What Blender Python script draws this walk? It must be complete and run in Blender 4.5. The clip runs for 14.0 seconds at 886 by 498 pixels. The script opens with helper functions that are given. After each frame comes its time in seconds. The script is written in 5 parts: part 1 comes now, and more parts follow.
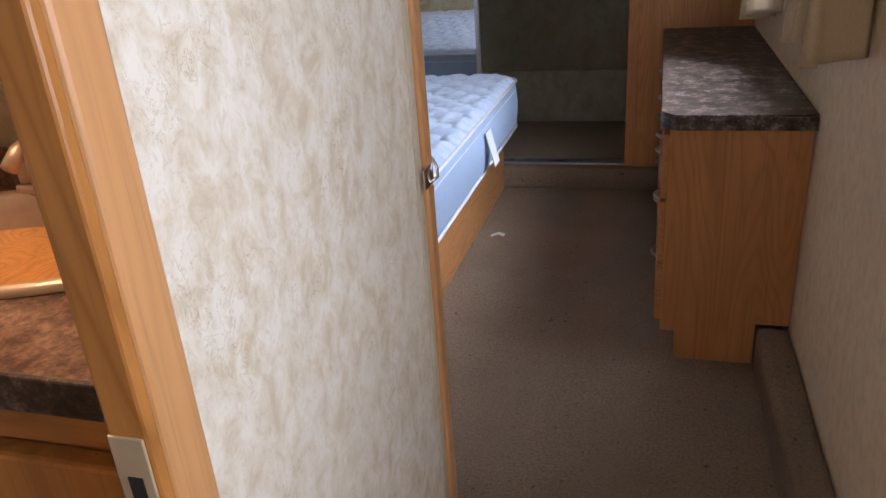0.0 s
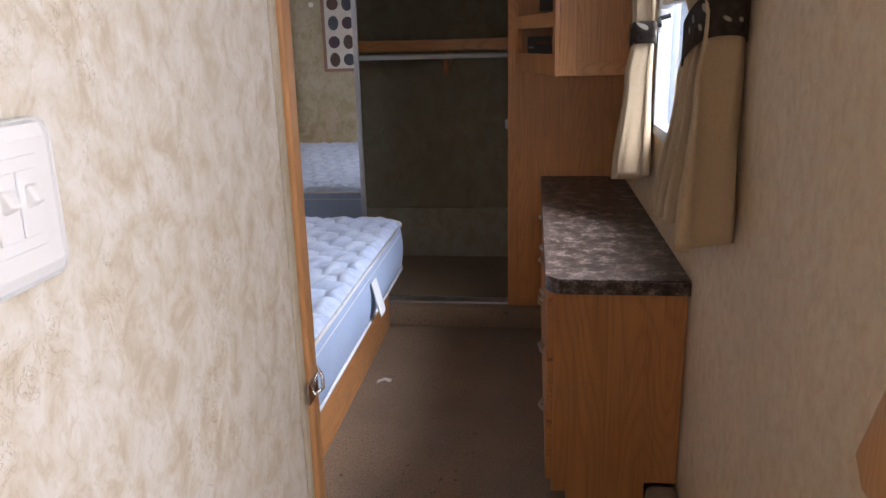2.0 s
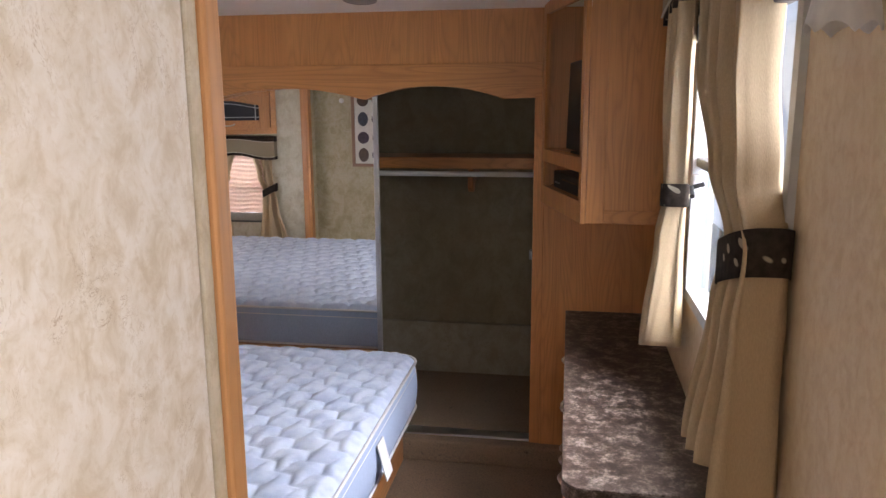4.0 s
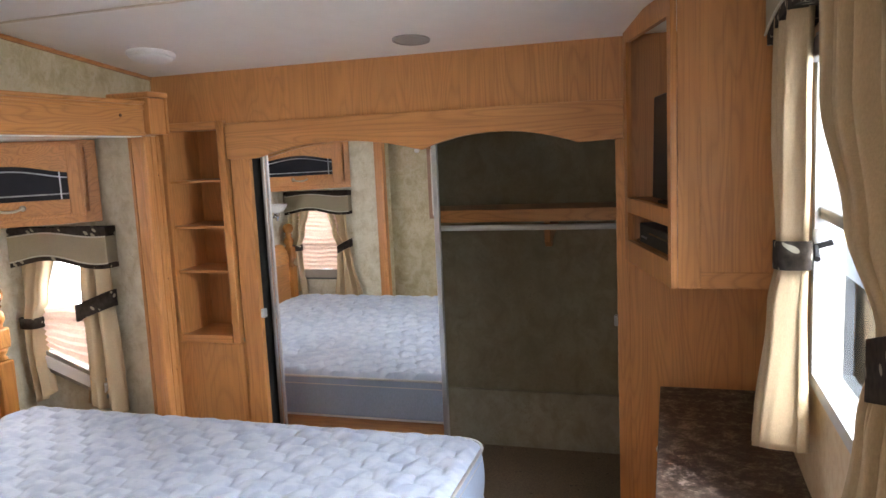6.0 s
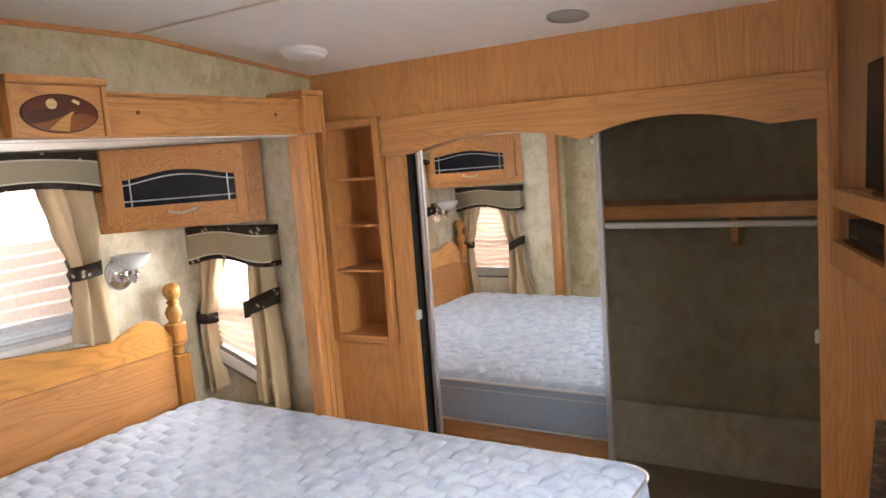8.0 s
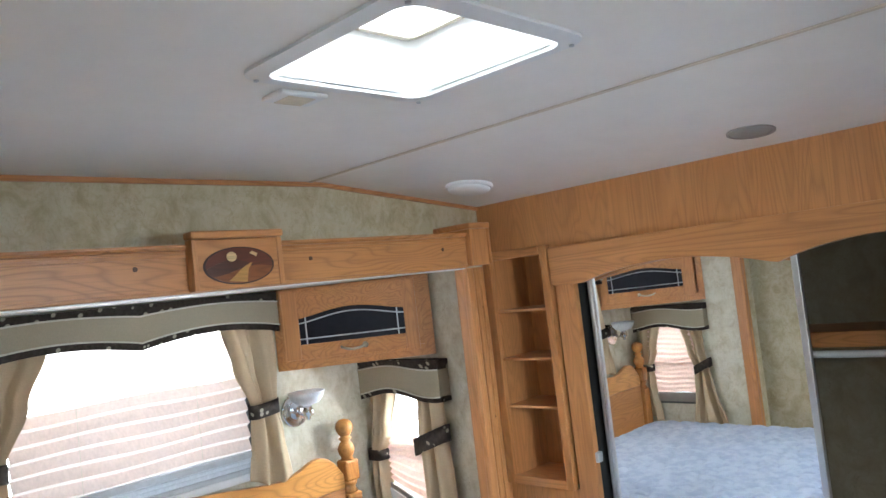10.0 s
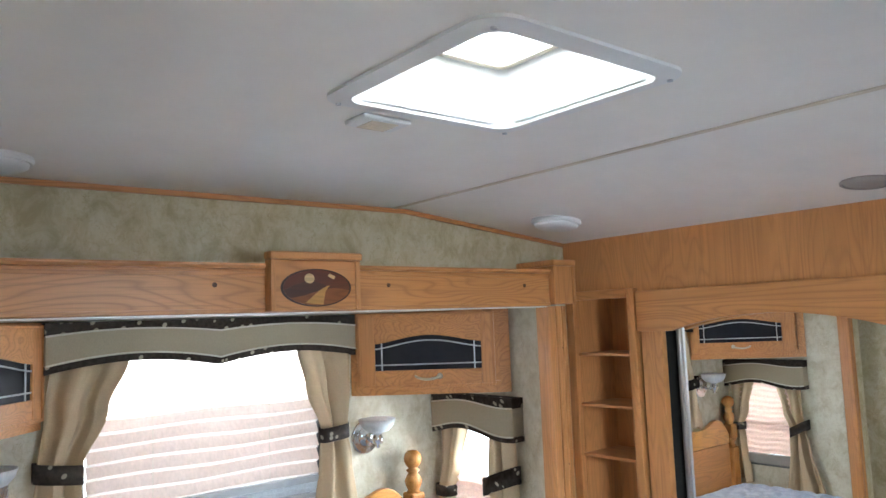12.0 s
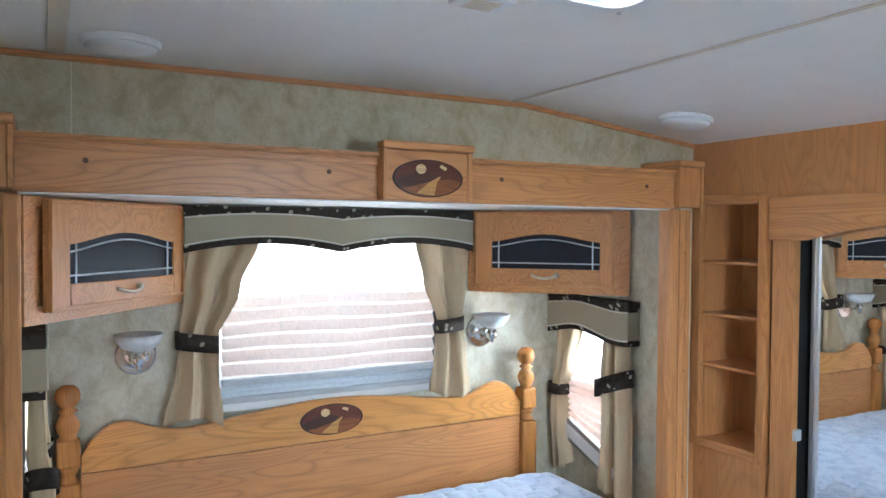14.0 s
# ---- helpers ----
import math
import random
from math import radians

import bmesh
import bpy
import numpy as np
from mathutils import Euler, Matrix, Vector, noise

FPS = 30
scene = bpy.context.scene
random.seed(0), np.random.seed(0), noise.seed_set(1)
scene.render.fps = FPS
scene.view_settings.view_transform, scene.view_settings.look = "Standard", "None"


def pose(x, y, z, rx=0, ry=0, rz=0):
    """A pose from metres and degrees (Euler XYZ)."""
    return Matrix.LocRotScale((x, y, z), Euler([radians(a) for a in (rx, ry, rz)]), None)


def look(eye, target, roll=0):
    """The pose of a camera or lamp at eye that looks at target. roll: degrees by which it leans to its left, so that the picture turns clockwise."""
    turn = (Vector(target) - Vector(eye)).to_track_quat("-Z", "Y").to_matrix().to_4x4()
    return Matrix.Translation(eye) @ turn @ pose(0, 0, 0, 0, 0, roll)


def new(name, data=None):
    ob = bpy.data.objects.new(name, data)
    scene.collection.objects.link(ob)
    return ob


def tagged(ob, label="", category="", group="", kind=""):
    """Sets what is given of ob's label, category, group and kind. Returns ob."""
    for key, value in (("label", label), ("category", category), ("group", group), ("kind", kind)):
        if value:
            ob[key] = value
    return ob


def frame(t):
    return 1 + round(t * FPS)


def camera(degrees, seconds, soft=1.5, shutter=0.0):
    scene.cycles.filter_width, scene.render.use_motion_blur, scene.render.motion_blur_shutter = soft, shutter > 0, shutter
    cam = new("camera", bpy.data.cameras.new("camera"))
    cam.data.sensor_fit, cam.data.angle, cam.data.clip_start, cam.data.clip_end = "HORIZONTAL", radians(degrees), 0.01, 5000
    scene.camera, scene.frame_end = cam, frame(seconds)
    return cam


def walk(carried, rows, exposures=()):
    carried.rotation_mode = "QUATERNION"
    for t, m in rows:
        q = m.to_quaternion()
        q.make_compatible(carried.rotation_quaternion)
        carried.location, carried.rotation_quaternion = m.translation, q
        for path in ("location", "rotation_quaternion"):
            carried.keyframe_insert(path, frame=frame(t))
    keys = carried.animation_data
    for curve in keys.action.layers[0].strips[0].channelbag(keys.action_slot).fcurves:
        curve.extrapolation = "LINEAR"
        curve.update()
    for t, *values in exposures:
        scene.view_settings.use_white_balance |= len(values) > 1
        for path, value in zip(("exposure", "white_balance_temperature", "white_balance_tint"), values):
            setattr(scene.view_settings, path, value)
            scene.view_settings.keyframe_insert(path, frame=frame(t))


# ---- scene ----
cam = camera(61.8, 14.0)
PATH = [
    (0, (-0.009, 0.056, 1.271), (-0.547, 1.806, 0.465), -4.3),
    (0.5, (-0.014, 0.059, 1.298), (-0.408, 1.873, 0.553), -2.5),
    (1, (-0.025, 0.059, 1.334), (-0.343, 1.908, 0.642), -1.8),
    (1.5, (-0.023, 0.086, 1.362), (-0.292, 1.967, 0.739), -1.5),
    (2, (-0.031, 0.151, 1.388), (-0.271, 2.062, 0.849), -1.4),
    (2.5, (-0.018, 0.248, 1.438), (-0.237, 2.176, 0.952), -1.0),
    (3, (0.004, 0.311, 1.551), (-0.235, 2.246, 1.108), -0.5),
    (3.5, (0.013, 0.335, 1.64), (-0.267, 2.27, 1.219), -0.3),
    (4, (0.002, 0.397, 1.681), (-0.328, 2.331, 1.294), -0.3),
    (6.5, (0.08, 0.923, 1.684), (-0.607, 2.785, 1.434), -2.8),
    (7, (0.108, 1.004, 1.673), (-0.69, 2.816, 1.392), -2.8),
    (7.5, (0.105, 1.053, 1.673), (-0.797, 2.811, 1.366), -3.3),
    (8, (0.073, 1.097, 1.666), (-0.981, 2.779, 1.423), -4.3),
    (8.5, (0.082, 1.157, 1.686), (-1.131, 2.741, 1.54), -6.1),
    (9, (0.023, 1.179, 1.713), (-1.261, 2.711, 1.653), -7.0),
    (11.5, (-0.023, 1.265, 1.755), (-1.548, 2.541, 1.969), -3.2),
    (12, (-0.035, 1.277, 1.757), (-1.581, 2.53, 1.954), -2.2),
    (12.5, (-0.019, 1.296, 1.748), (-1.582, 2.533, 1.907), -1.9),
    (13, (0.002, 1.319, 1.739), (-1.603, 2.508, 1.842), -1.4),
    (13.5, (0.001, 1.337, 1.728), (-1.69, 2.404, 1.757), -0.6),
    (14, (-0.01, 1.353, 1.719), (-1.769, 2.303, 1.669), 0.4),
]
walk(cam, [(t, look(eye, target, roll)) for t, eye, target, roll in PATH], [
    (0.0, -0.62, 6250, 17), (0.5, -0.66, 5900, 14), (1.5, -0.72, 6350, 18), (3.0, -0.42, 7000, 24), (4.2, -0.32, 7150, 22), (6.5, 0.24, 7200, 15),
    (7.5, 0.30, 7650, 15), (8.0, 0.34, 7700, 16), (9.0, 0.16, 6200, 9), (11.5, 0.22, 6250, 7), (12.5, 0.12, 6200, 7), (14.0, 0.20, 5700, 4)])

# ---- sky, sun, window and fill light ----
world = bpy.data.worlds.new("sky")
scene.world = world
world.use_nodes = True
_wn = world.node_tree.nodes
_sky = _wn.new("ShaderNodeTexSky")
_sky.sky_type, _sky.sun_disc, _sky.sun_elevation, _sky.sun_rotation = "NISHITA", False, radians(44), radians(191)
world.node_tree.links.new(_sky.outputs[0], _wn["Background"].inputs[0])
_wn["Background"].inputs[1].default_value = 0.12


def lamp(name, kind, energy, m, colour=(1, 1, 1), size=(0.5, 0.5)):
    data = bpy.data.lights.new(name, kind)
    data.energy, data.color = energy, colour
    if kind == "AREA":
        data.shape, data.size, data.size_y = "RECTANGLE", size[0], size[1]
    ob = new(name, data)
    ob.matrix_world = m
    return ob


_sun = lamp("sun", "SUN", 2.5, look((-1.5, -8, 8), (0, 0, 0)), (1, 0.93, 0.82))
_sun.data.angle = radians(0.6)
DAY, BLUE_DAY = (0.96, 0.98, 1.0), (0.84, 0.92, 1.0)
lamp("daylight_bed_window", "AREA", 28, look((-3.06, 2.40, 1.50), (-2, 2.40, 1.0)), DAY, (1.0, 0.8))
lamp("daylight_side_window", "AREA", 72, look((-2.62, 3.76, 1.12), (-2.62, 3, 0.8)), BLUE_DAY, (0.45, 0.7))
lamp("daylight_side_window", "AREA", 46, look((-2.62, 1.08, 1.12), (-2.62, 2, 0.8)), BLUE_DAY, (0.45, 0.7))
lamp("daylight_dresser_window", "AREA", 96, look((0.80, 2.27, 1.86), (-0.9, 2.50, 1.0)), BLUE_DAY, (0.82, 0.60))
lamp("daylight_roof_hatch", "AREA", 84, look((-0.951, 2.163, 2.57), (-0.951, 2.164, 0)), DAY, (0.6, 0.6))
# Fill lamp behind an assumed window, added to brighten the hall partition.
lamp("daylight_hall_window", "AREA", 17, look((0.56, 0.18, 1.5), (-0.4, 0.30, 1.30)), (0.96, 0.98, 1.0), (0.9, 1.0))
# Added fill from behind the camera; no such opening is known.
lamp("daylight_hall_end", "AREA", 11, look((0.02, -2.80, 1.5), (0.02, 1, 1.3)), (1.0, 0.93, 0.84), (0.6, 1.0))
lamp("bath_lamp", "AREA", 22, look((-0.95, 0.66, 2.02), (-0.95, 0.67, 0)), (1, 0.68, 0.42), (0.25, 0.25))


# ---- materials ----
class Mat:
    def __init__(self, name, rough=0.5, metal=0.0):
        self.m = bpy.data.materials.new(name)
        self.m.use_nodes = True
        self.n, self.l = self.m.node_tree.nodes, self.m.node_tree.links
        self.b = self.n["Principled BSDF"]
        self.b.inputs["Roughness"].default_value, self.b.inputs["Metallic"].default_value = rough, metal
        self.co = None

    def coord(self, scale=(1, 1, 1), spin=0.0):
        tc, mp, oi, ad = self.n.new("ShaderNodeTexCoord"), self.n.new("ShaderNodeMapping"), self.n.new("ShaderNodeObjectInfo"), self.n.new("ShaderNodeVectorMath")
        sc = self.n.new("ShaderNodeVectorMath")
        sc.operation = "SCALE"
        sc.inputs[0].default_value, ad.operation = (7.3, 5.1, 3.7), "ADD"
        self.l.new(oi.outputs["Random"], sc.inputs["Scale"])
        self.l.new(tc.outputs["Object"], ad.inputs[0])
        self.l.new(sc.outputs[0], ad.inputs[1])
        mp.inputs["Scale"].default_value = scale
        mp.inputs["Rotation"].default_value = (0, 0, spin)
        self.l.new(ad.outputs[0], mp.inputs[0])
        return mp.outputs[0]

    def noise(self, co, scale, detail=4, rough=0.55, distort=0.0):
        n = self.n.new("ShaderNodeTexNoise")
        self.l.new(co, n.inputs["Vector"])
        n.inputs["Scale"].default_value, n.inputs["Detail"].default_value = scale, detail
        n.inputs["Roughness"].default_value, n.inputs["Distortion"].default_value = rough, distort
        return n.outputs[0]

    def ramp(self, fac, stops):
        r = self.n.new("ShaderNodeValToRGB")
        e = r.color_ramp.elements
        while len(e) < len(stops):
            e.new(0.5)
        for k, (p, c) in zip(e, stops):
            k.position, k.color = p, (*c, 1) if len(c) == 3 else c
        self.l.new(fac, r.inputs[0])
        return r.outputs[0]

    def mix(self, fac, a, b, mode="MIX"):
        x = self.n.new("ShaderNodeMix")
        x.data_type, x.blend_type = "RGBA", mode
        for s, v in ((x.inputs[0], fac), (x.inputs[6], a), (x.inputs[7], b)):
            if hasattr(v, "links"):
                self.l.new(v, s)
            else:
                s.default_value = v if not isinstance(v, tuple) else (*v, 1)
        return x.outputs[2]

    def colour(self, c):
        if isinstance(c, tuple):
            self.b.inputs["Base Color"].default_value = (*c, 1)
        else:
            self.l.new(c, self.b.inputs["Base Color"])
        return self

    def bump(self, h, strength, dist=0.002):
        b = self.n.new("ShaderNodeBump")
        b.inputs["Strength"].default_value, b.inputs["Distance"].default_value = strength, dist
        self.l.new(h, b.inputs["Height"])
        self.l.new(b.outputs[0], self.b.inputs["Normal"])
        return self


def wood(name, axis, light, dark, rough=0.42, figure=1.0):
    """Oak veneer with the grain along one axis."""
    m = Mat(name, rough)
    s = [3.2, 3.2, 3.2]
    s[axis] = 0.42
    rings = m.noise(m.coord(tuple(s)), 1.6, 2, 0.45, 0.35)
    mul, saw = m.n.new("ShaderNodeMath"), m.n.new("ShaderNodeMath")
    mul.operation, mul.inputs[1].default_value = "MULTIPLY", 30.0
    saw.operation = "FRACT"
    m.l.new(rings, mul.inputs[0])
    m.l.new(mul.outputs[0], saw.inputs[0])
    f = [150.0, 150.0, 150.0]
    f[axis] = 3.0
    fine = m.noise(m.coord(tuple(f)), 1.0, 3, 0.6)
    g = [22.0, 22.0, 22.0]
    g[axis] = 0.7
    band = m.noise(m.coord(tuple(g)), 1.0, 3, 0.5)
    blot = m.noise(m.coord(), 1.7, 2)
    late = tuple(v * (0.96 - 0.40 * figure) + w * 0.28 * figure for v, w in zip(light, dark))
    base = m.ramp(saw.outputs[0], [(0.0, late), (0.16, tuple(v * 0.82 + w * 0.20 for v, w in zip(light, dark))), (0.42, tuple(v * 1.06 for v in light)), (0.80, light), (1.0, late)])
    base = m.mix(m.ramp(band, [(0.35, (0.34, 0.34, 0.34)), (0.6, (0, 0, 0))]), base, dark)
    base = m.mix(m.ramp(fine, [(0.32, (0.6, 0.6, 0.6)), (0.47, (0, 0, 0))]), base, tuple(v * 0.62 for v in light))
    base = m.mix(m.ramp(blot, [(0.35, (0, 0, 0)), (0.7, (0.25, 0.25, 0.25))]), base, tuple(v * 0.8 for v in dark))
    m.colour(base).bump(fine, 0.12, 0.001)
    return m.m


OAK_L, OAK_D = (0.57, 0.256, 0.090), (0.40, 0.165, 0.055)
OAK = [wood("oak_veneer_" + "xyz"[a], a, OAK_L, OAK_D, 0.40, (1.0, 1.15, 0.6)[a]) for a in range(3)]
PINE = [wood("honey_oak_" + "xyz"[a], a, (0.62, 0.29, 0.082), (0.44, 0.18, 0.042), 0.28, 1.2) for a in range(3)]

MAPLE = [wood("pale_maple_" + "xyz"[a], a, (0.57, 0.30, 0.132), (0.46, 0.225, 0.088), 0.30, 0.35) for a in range(3)]


def wallpaper(name, lo, mid, hi, vein, scale=24.0, rough=0.62):
    """Sponged paper: soft clouds, crinkled thin veins and a fine speckle."""
    m = Mat(name, rough)
    co = m.coord((1, 1, 0.8))
    big = m.noise(co, 2.6, 3, 0.5)
    cloud = m.noise(co, scale, 6, 0.66, 0.5)
    fine = m.noise(co, scale * 4.2, 4, 0.65, 0.8)
    c = m.ramp(cloud, [(0.35, lo), (0.47, mid), (0.60, hi)])
    c = m.mix(m.ramp(big, [(0.35, (0, 0, 0)), (0.7, (0.35, 0.35, 0.35))]), c, tuple(v * 0.86 for v in mid))
    line = m.ramp(m.noise(m.coord((1, 1, 0.7)), scale * 1.15, 5, 0.7, 1.6), [(0.487, (0, 0, 0)), (0.50, (0.85, 0.85, 0.85)), (0.513, (0, 0, 0))])
    gate = m.ramp(m.noise(co, 11, 3), [(0.50, (0, 0, 0)), (0.60, (1, 1, 1))])
    c = m.mix(m.mix(1.0, line, gate, "MULTIPLY"), c, vein)
    c = m.mix(m.ramp(fine, [(0.52, (0, 0, 0)), (0.68, (0.55, 0.55, 0.55))]), c, lo)
    m.colour(c).bump(fine, 0.10, 0.001)
    return m.m


PAPER = wallpaper("cream_wallpaper", (0.58, 0.495, 0.37), (0.70, 0.64, 0.54), (0.79, 0.755, 0.69), (0.38, 0.28, 0.17), 27.0, 0.48)
# Cream paper again, its colour tanned for the dimmer, warmer light on this wall.
PAPER_DIM = wallpaper("cream_paper_dim", (0.67, 0.505, 0.32), (0.73, 0.575, 0.385), (0.775, 0.635, 0.45), (0.61, 0.45, 0.28), 34.0)
# Same bedroom paper twice; window light and dimness are put in the colour.
BEDPAPER_LIT = wallpaper("bedroom_paper_lit", (0.49, 0.435, 0.305), (0.60, 0.555, 0.425), (0.68, 0.645, 0.53), (0.40, 0.33, 0.20), 14.0)
BEDPAPER_DIM = wallpaper("bedroom_paper_dim", (0.40, 0.335, 0.195), (0.51, 0.445, 0.285), (0.59, 0.535, 0.385), (0.33, 0.26, 0.14), 14.0)
# Closet walls: own olive tone, darkened in the colour for the recess's shade.
DUSK = wallpaper("shaded_closet_vinyl", (0.235, 0.202, 0.132), (0.275, 0.242, 0.163), (0.315, 0.283, 0.20), (0.20, 0.167, 0.105), 10.0, 0.7)
DUSKP = wallpaper("closet_kick_vinyl", (0.31, 0.27, 0.19), (0.36, 0.32, 0.235), (0.41, 0.37, 0.285), (0.22, 0.18, 0.11), 12.0, 0.7)
STRIP = wallpaper("edge_strip_paper", (0.46, 0.40, 0.28), (0.54, 0.48, 0.36), (0.60, 0.55, 0.44), (0.40, 0.33, 0.22), 30.0, 0.45)
HAZE = bpy.data.materials.new("hazy_sky")
HAZE.use_nodes = True
HAZE.node_tree.nodes["Principled BSDF"].inputs["Emission Color"].default_value = (0.78, 0.88, 1.0, 1)
HAZE.node_tree.nodes["Principled BSDF"].inputs["Emission Strength"].default_value = 1.1


def plain(name, c, rough=0.5, metal=0.0, grain=0.06, scale=30.0):
    """Paint, plastic or metal with a faint unevenness."""
    m = Mat(name, rough, metal)
    n = m.noise(m.coord(), scale, 4)
    m.colour(m.ramp(n, [(0.3, tuple(v * (1 - grain) for v in c)), (0.7, tuple(min(1, v * (1 + grain)) for v in c))]))
    m.bump(n, 0.05, 0.001)
    return m.m


CEIL = plain("white_ceiling_panel", (0.88, 0.842, 0.785), 0.55, 0, 0.02, 9)
WHITE = plain("white_plastic", (0.80, 0.80, 0.79), 0.32, 0, 0.015)
CREAM = plain("cream_strip", (0.70, 0.61, 0.48), 0.5)
BLACK = plain("black_plastic", (0.012, 0.012, 0.013), 0.42)
MATT = plain("matt_black", (0.01, 0.01, 0.01), 0.8)
CHROME = plain("chrome", (0.75, 0.75, 0.76), 0.14, 1.0, 0.02)
SATIN = plain("satin_aluminium", (0.62, 0.64, 0.67), 0.36, 1.0, 0.03)
NICKEL = plain("brushed_nickel", (0.60, 0.55, 0.46), 0.32, 1.0, 0.04)
POSTW = [wood("dark_honey_oak", 2, (0.42, 0.185, 0.05), (0.28, 0.105, 0.025), 0.24)]
BRASS = plain("worn_brass", (0.62, 0.52, 0.36), 0.42, 0.6)
BRONZE = plain("dark_screw", (0.10, 0.04, 0.015), 0.5)
ALU = plain("dark_window_frame", (0.11, 0.11, 0.11), 0.45, 0.3)
PALE = plain("grey_window_rail", (0.50, 0.52, 0.54), 0.45)
BISQUE = plain("bronze_basin", (0.50, 0.37, 0.26), 0.36, 0.45)
PAPERW = plain("scrap_paper", (0.75, 0.73, 0.68), 0.7)
MIRROR = Mat("mirror", 0.0, 1.0).colour((0.96, 0.965, 0.95)).m
GRILLE = plain("speaker_grille_grey", (0.36, 0.335, 0.31), 0.6, 0, 0.12, 400)
SILL = plain("grey_sill", (0.30, 0.28, 0.25), 0.55)


def glass(name, tint, rough=0.0):
    m = Mat(name, rough)
    m.b.inputs["Transmission Weight"].default_value = 1.0
    m.b.inputs["IOR"].default_value = 1.1
    m.colour(tint)
    return m.m


TINTED = glass("tinted_window_glass", (0.52, 0.60, 0.68))
GLASS = glass("window_glass", (0.97, 0.98, 0.98))
DARKGLASS = plain("smoked_glass", (0.022, 0.022, 0.028), 0.30, 0, 0.08)
DARKGLASS.node_tree.nodes["Principled BSDF"].inputs["Specular IOR Level"].default_value = 0.12
CAME = plain("lead_came", (0.55, 0.57, 0.60), 0.35, 0.6)


def carpet(name, c):
    m = Mat(name, 0.95)
    fib = m.noise(m.coord(), 130, 5, 0.8)
    blot = m.noise(m.coord(), 2.6, 4, 0.6)
    trod = m.noise(m.coord((1.0, 0.35, 1.0)), 6.0, 3)
    col = m.ramp(fib, [(0.32, tuple(v * 0.58 for v in c)), (0.50, c), (0.68, tuple(v * 1.35 for v in c))])
    col = m.mix(m.ramp(blot, [(0.38, (0, 0, 0)), (0.68, (0.45, 0.45, 0.45))]), col, tuple(v * 0.62 for v in c))
    col = m.mix(m.ramp(trod, [(0.45, (0, 0, 0)), (0.8, (0.4, 0.4, 0.4))]), col, tuple(v * 1.25 for v in c))
    spot = m.noise(m.coord(), 42, 2, 0.4)
    col = m.mix(m.ramp(spot, [(0.24, (0.8, 0.8, 0.8)), (0.29, (0, 0, 0))]), col, tuple(v * 0.3 for v in c))
    m.colour(col).bump(fib, 1.0, 0.008)
    return m.m


CARPET = carpet("brown_carpet", (0.285, 0.205, 0.138))


def laminate(name, lo, mid, hi):
    m = Mat(name, 0.46)
    m.b.inputs["Specular IOR Level"].default_value = 0.35
    a = m.noise(m.coord(), 17, 8, 0.78, 0.15)
    b = m.noise(m.coord(), 120, 4, 0.7)
    c = m.ramp(a, [(0.40, lo), (0.50, mid), (0.64, hi)])
    c = m.mix(m.ramp(b, [(0.45, (0, 0, 0)), (0.60, (0.6, 0.6, 0.6))]), c, lo)
    m.colour(c)
    return m.m


STONE = laminate("dark_laminate", (0.030, 0.018, 0.013), (0.085, 0.058, 0.045), (0.33, 0.27, 0.235))
STONEB = laminate("brown_laminate", (0.045, 0.022, 0.015), (0.17, 0.095, 0.062), (0.34, 0.22, 0.15))


def cloth(name, c, thin=0.25, weave=420.0, rough=0.85):
    m = Mat(name, rough)
    m.b.inputs["Specular IOR Level"].default_value = 0.2
    n = m.noise(m.coord((1, 1, 0.3)), weave, 2)
    big = m.noise(m.coord(), 5, 3)
    col = m.mix(m.ramp(big, [(0.3, (0, 0, 0)), (0.75, (0.3, 0.3, 0.3))]), m.ramp(n, [(0.3, tuple(v * 0.86 for v in c)), (0.7, c)]), tuple(v * 0.78 for v in c))
    m.colour(col).bump(n, 0.25, 0.001)
    if thin:
        t, x = m.n.new("ShaderNodeBsdfTranslucent"), m.n.new("ShaderNodeMixShader")
        m.l.new(col, t.inputs[0])
        x.inputs[0].default_value = thin
        m.l.new(m.b.outputs[0], x.inputs[1])
        m.l.new(t.outputs[0], x.inputs[2])
        m.l.new(x.outputs[0], m.n["Material Output"].inputs[0])
    return m.m


TAN = cloth("tan_curtain_cloth", (0.565, 0.432, 0.278), 0.012)
BAND = cloth("tan_valance_cloth", (0.36, 0.31, 0.22), 0.0)
CORD = cloth("cream_cord", (0.62, 0.58, 0.48), 0.0)
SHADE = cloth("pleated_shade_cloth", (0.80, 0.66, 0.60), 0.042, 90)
SHADE2 = cloth("pink_shade_cloth", (0.80, 0.58, 0.48), 0.040, 90)
GREYSHADE = cloth("grey_shade_cloth", (0.76, 0.80, 0.83), 0.40, 90)
LID = cloth("translucent_lid", (0.90, 0.92, 0.93), 0.85, 40, 0.4)
# Same shade cloth made paler: backlight on fold sides put in the colour.
LITFOLD = cloth("lit_fold_cloth", (0.86, 0.80, 0.76), 0.105, 90)
SHEER = cloth("sheer_shade_cloth", (0.86, 0.85, 0.83), 0.75, 90)
BLUE = cloth("pale_blue_ticking", (0.42, 0.53, 0.72), 0.0, 260, 0.55)
FROST = cloth("frosted_glass", (0.88, 0.89, 0.90), 0.45, 60, 0.35)
PIPE = cloth("white_piping", (0.78, 0.79, 0.80), 0.0)


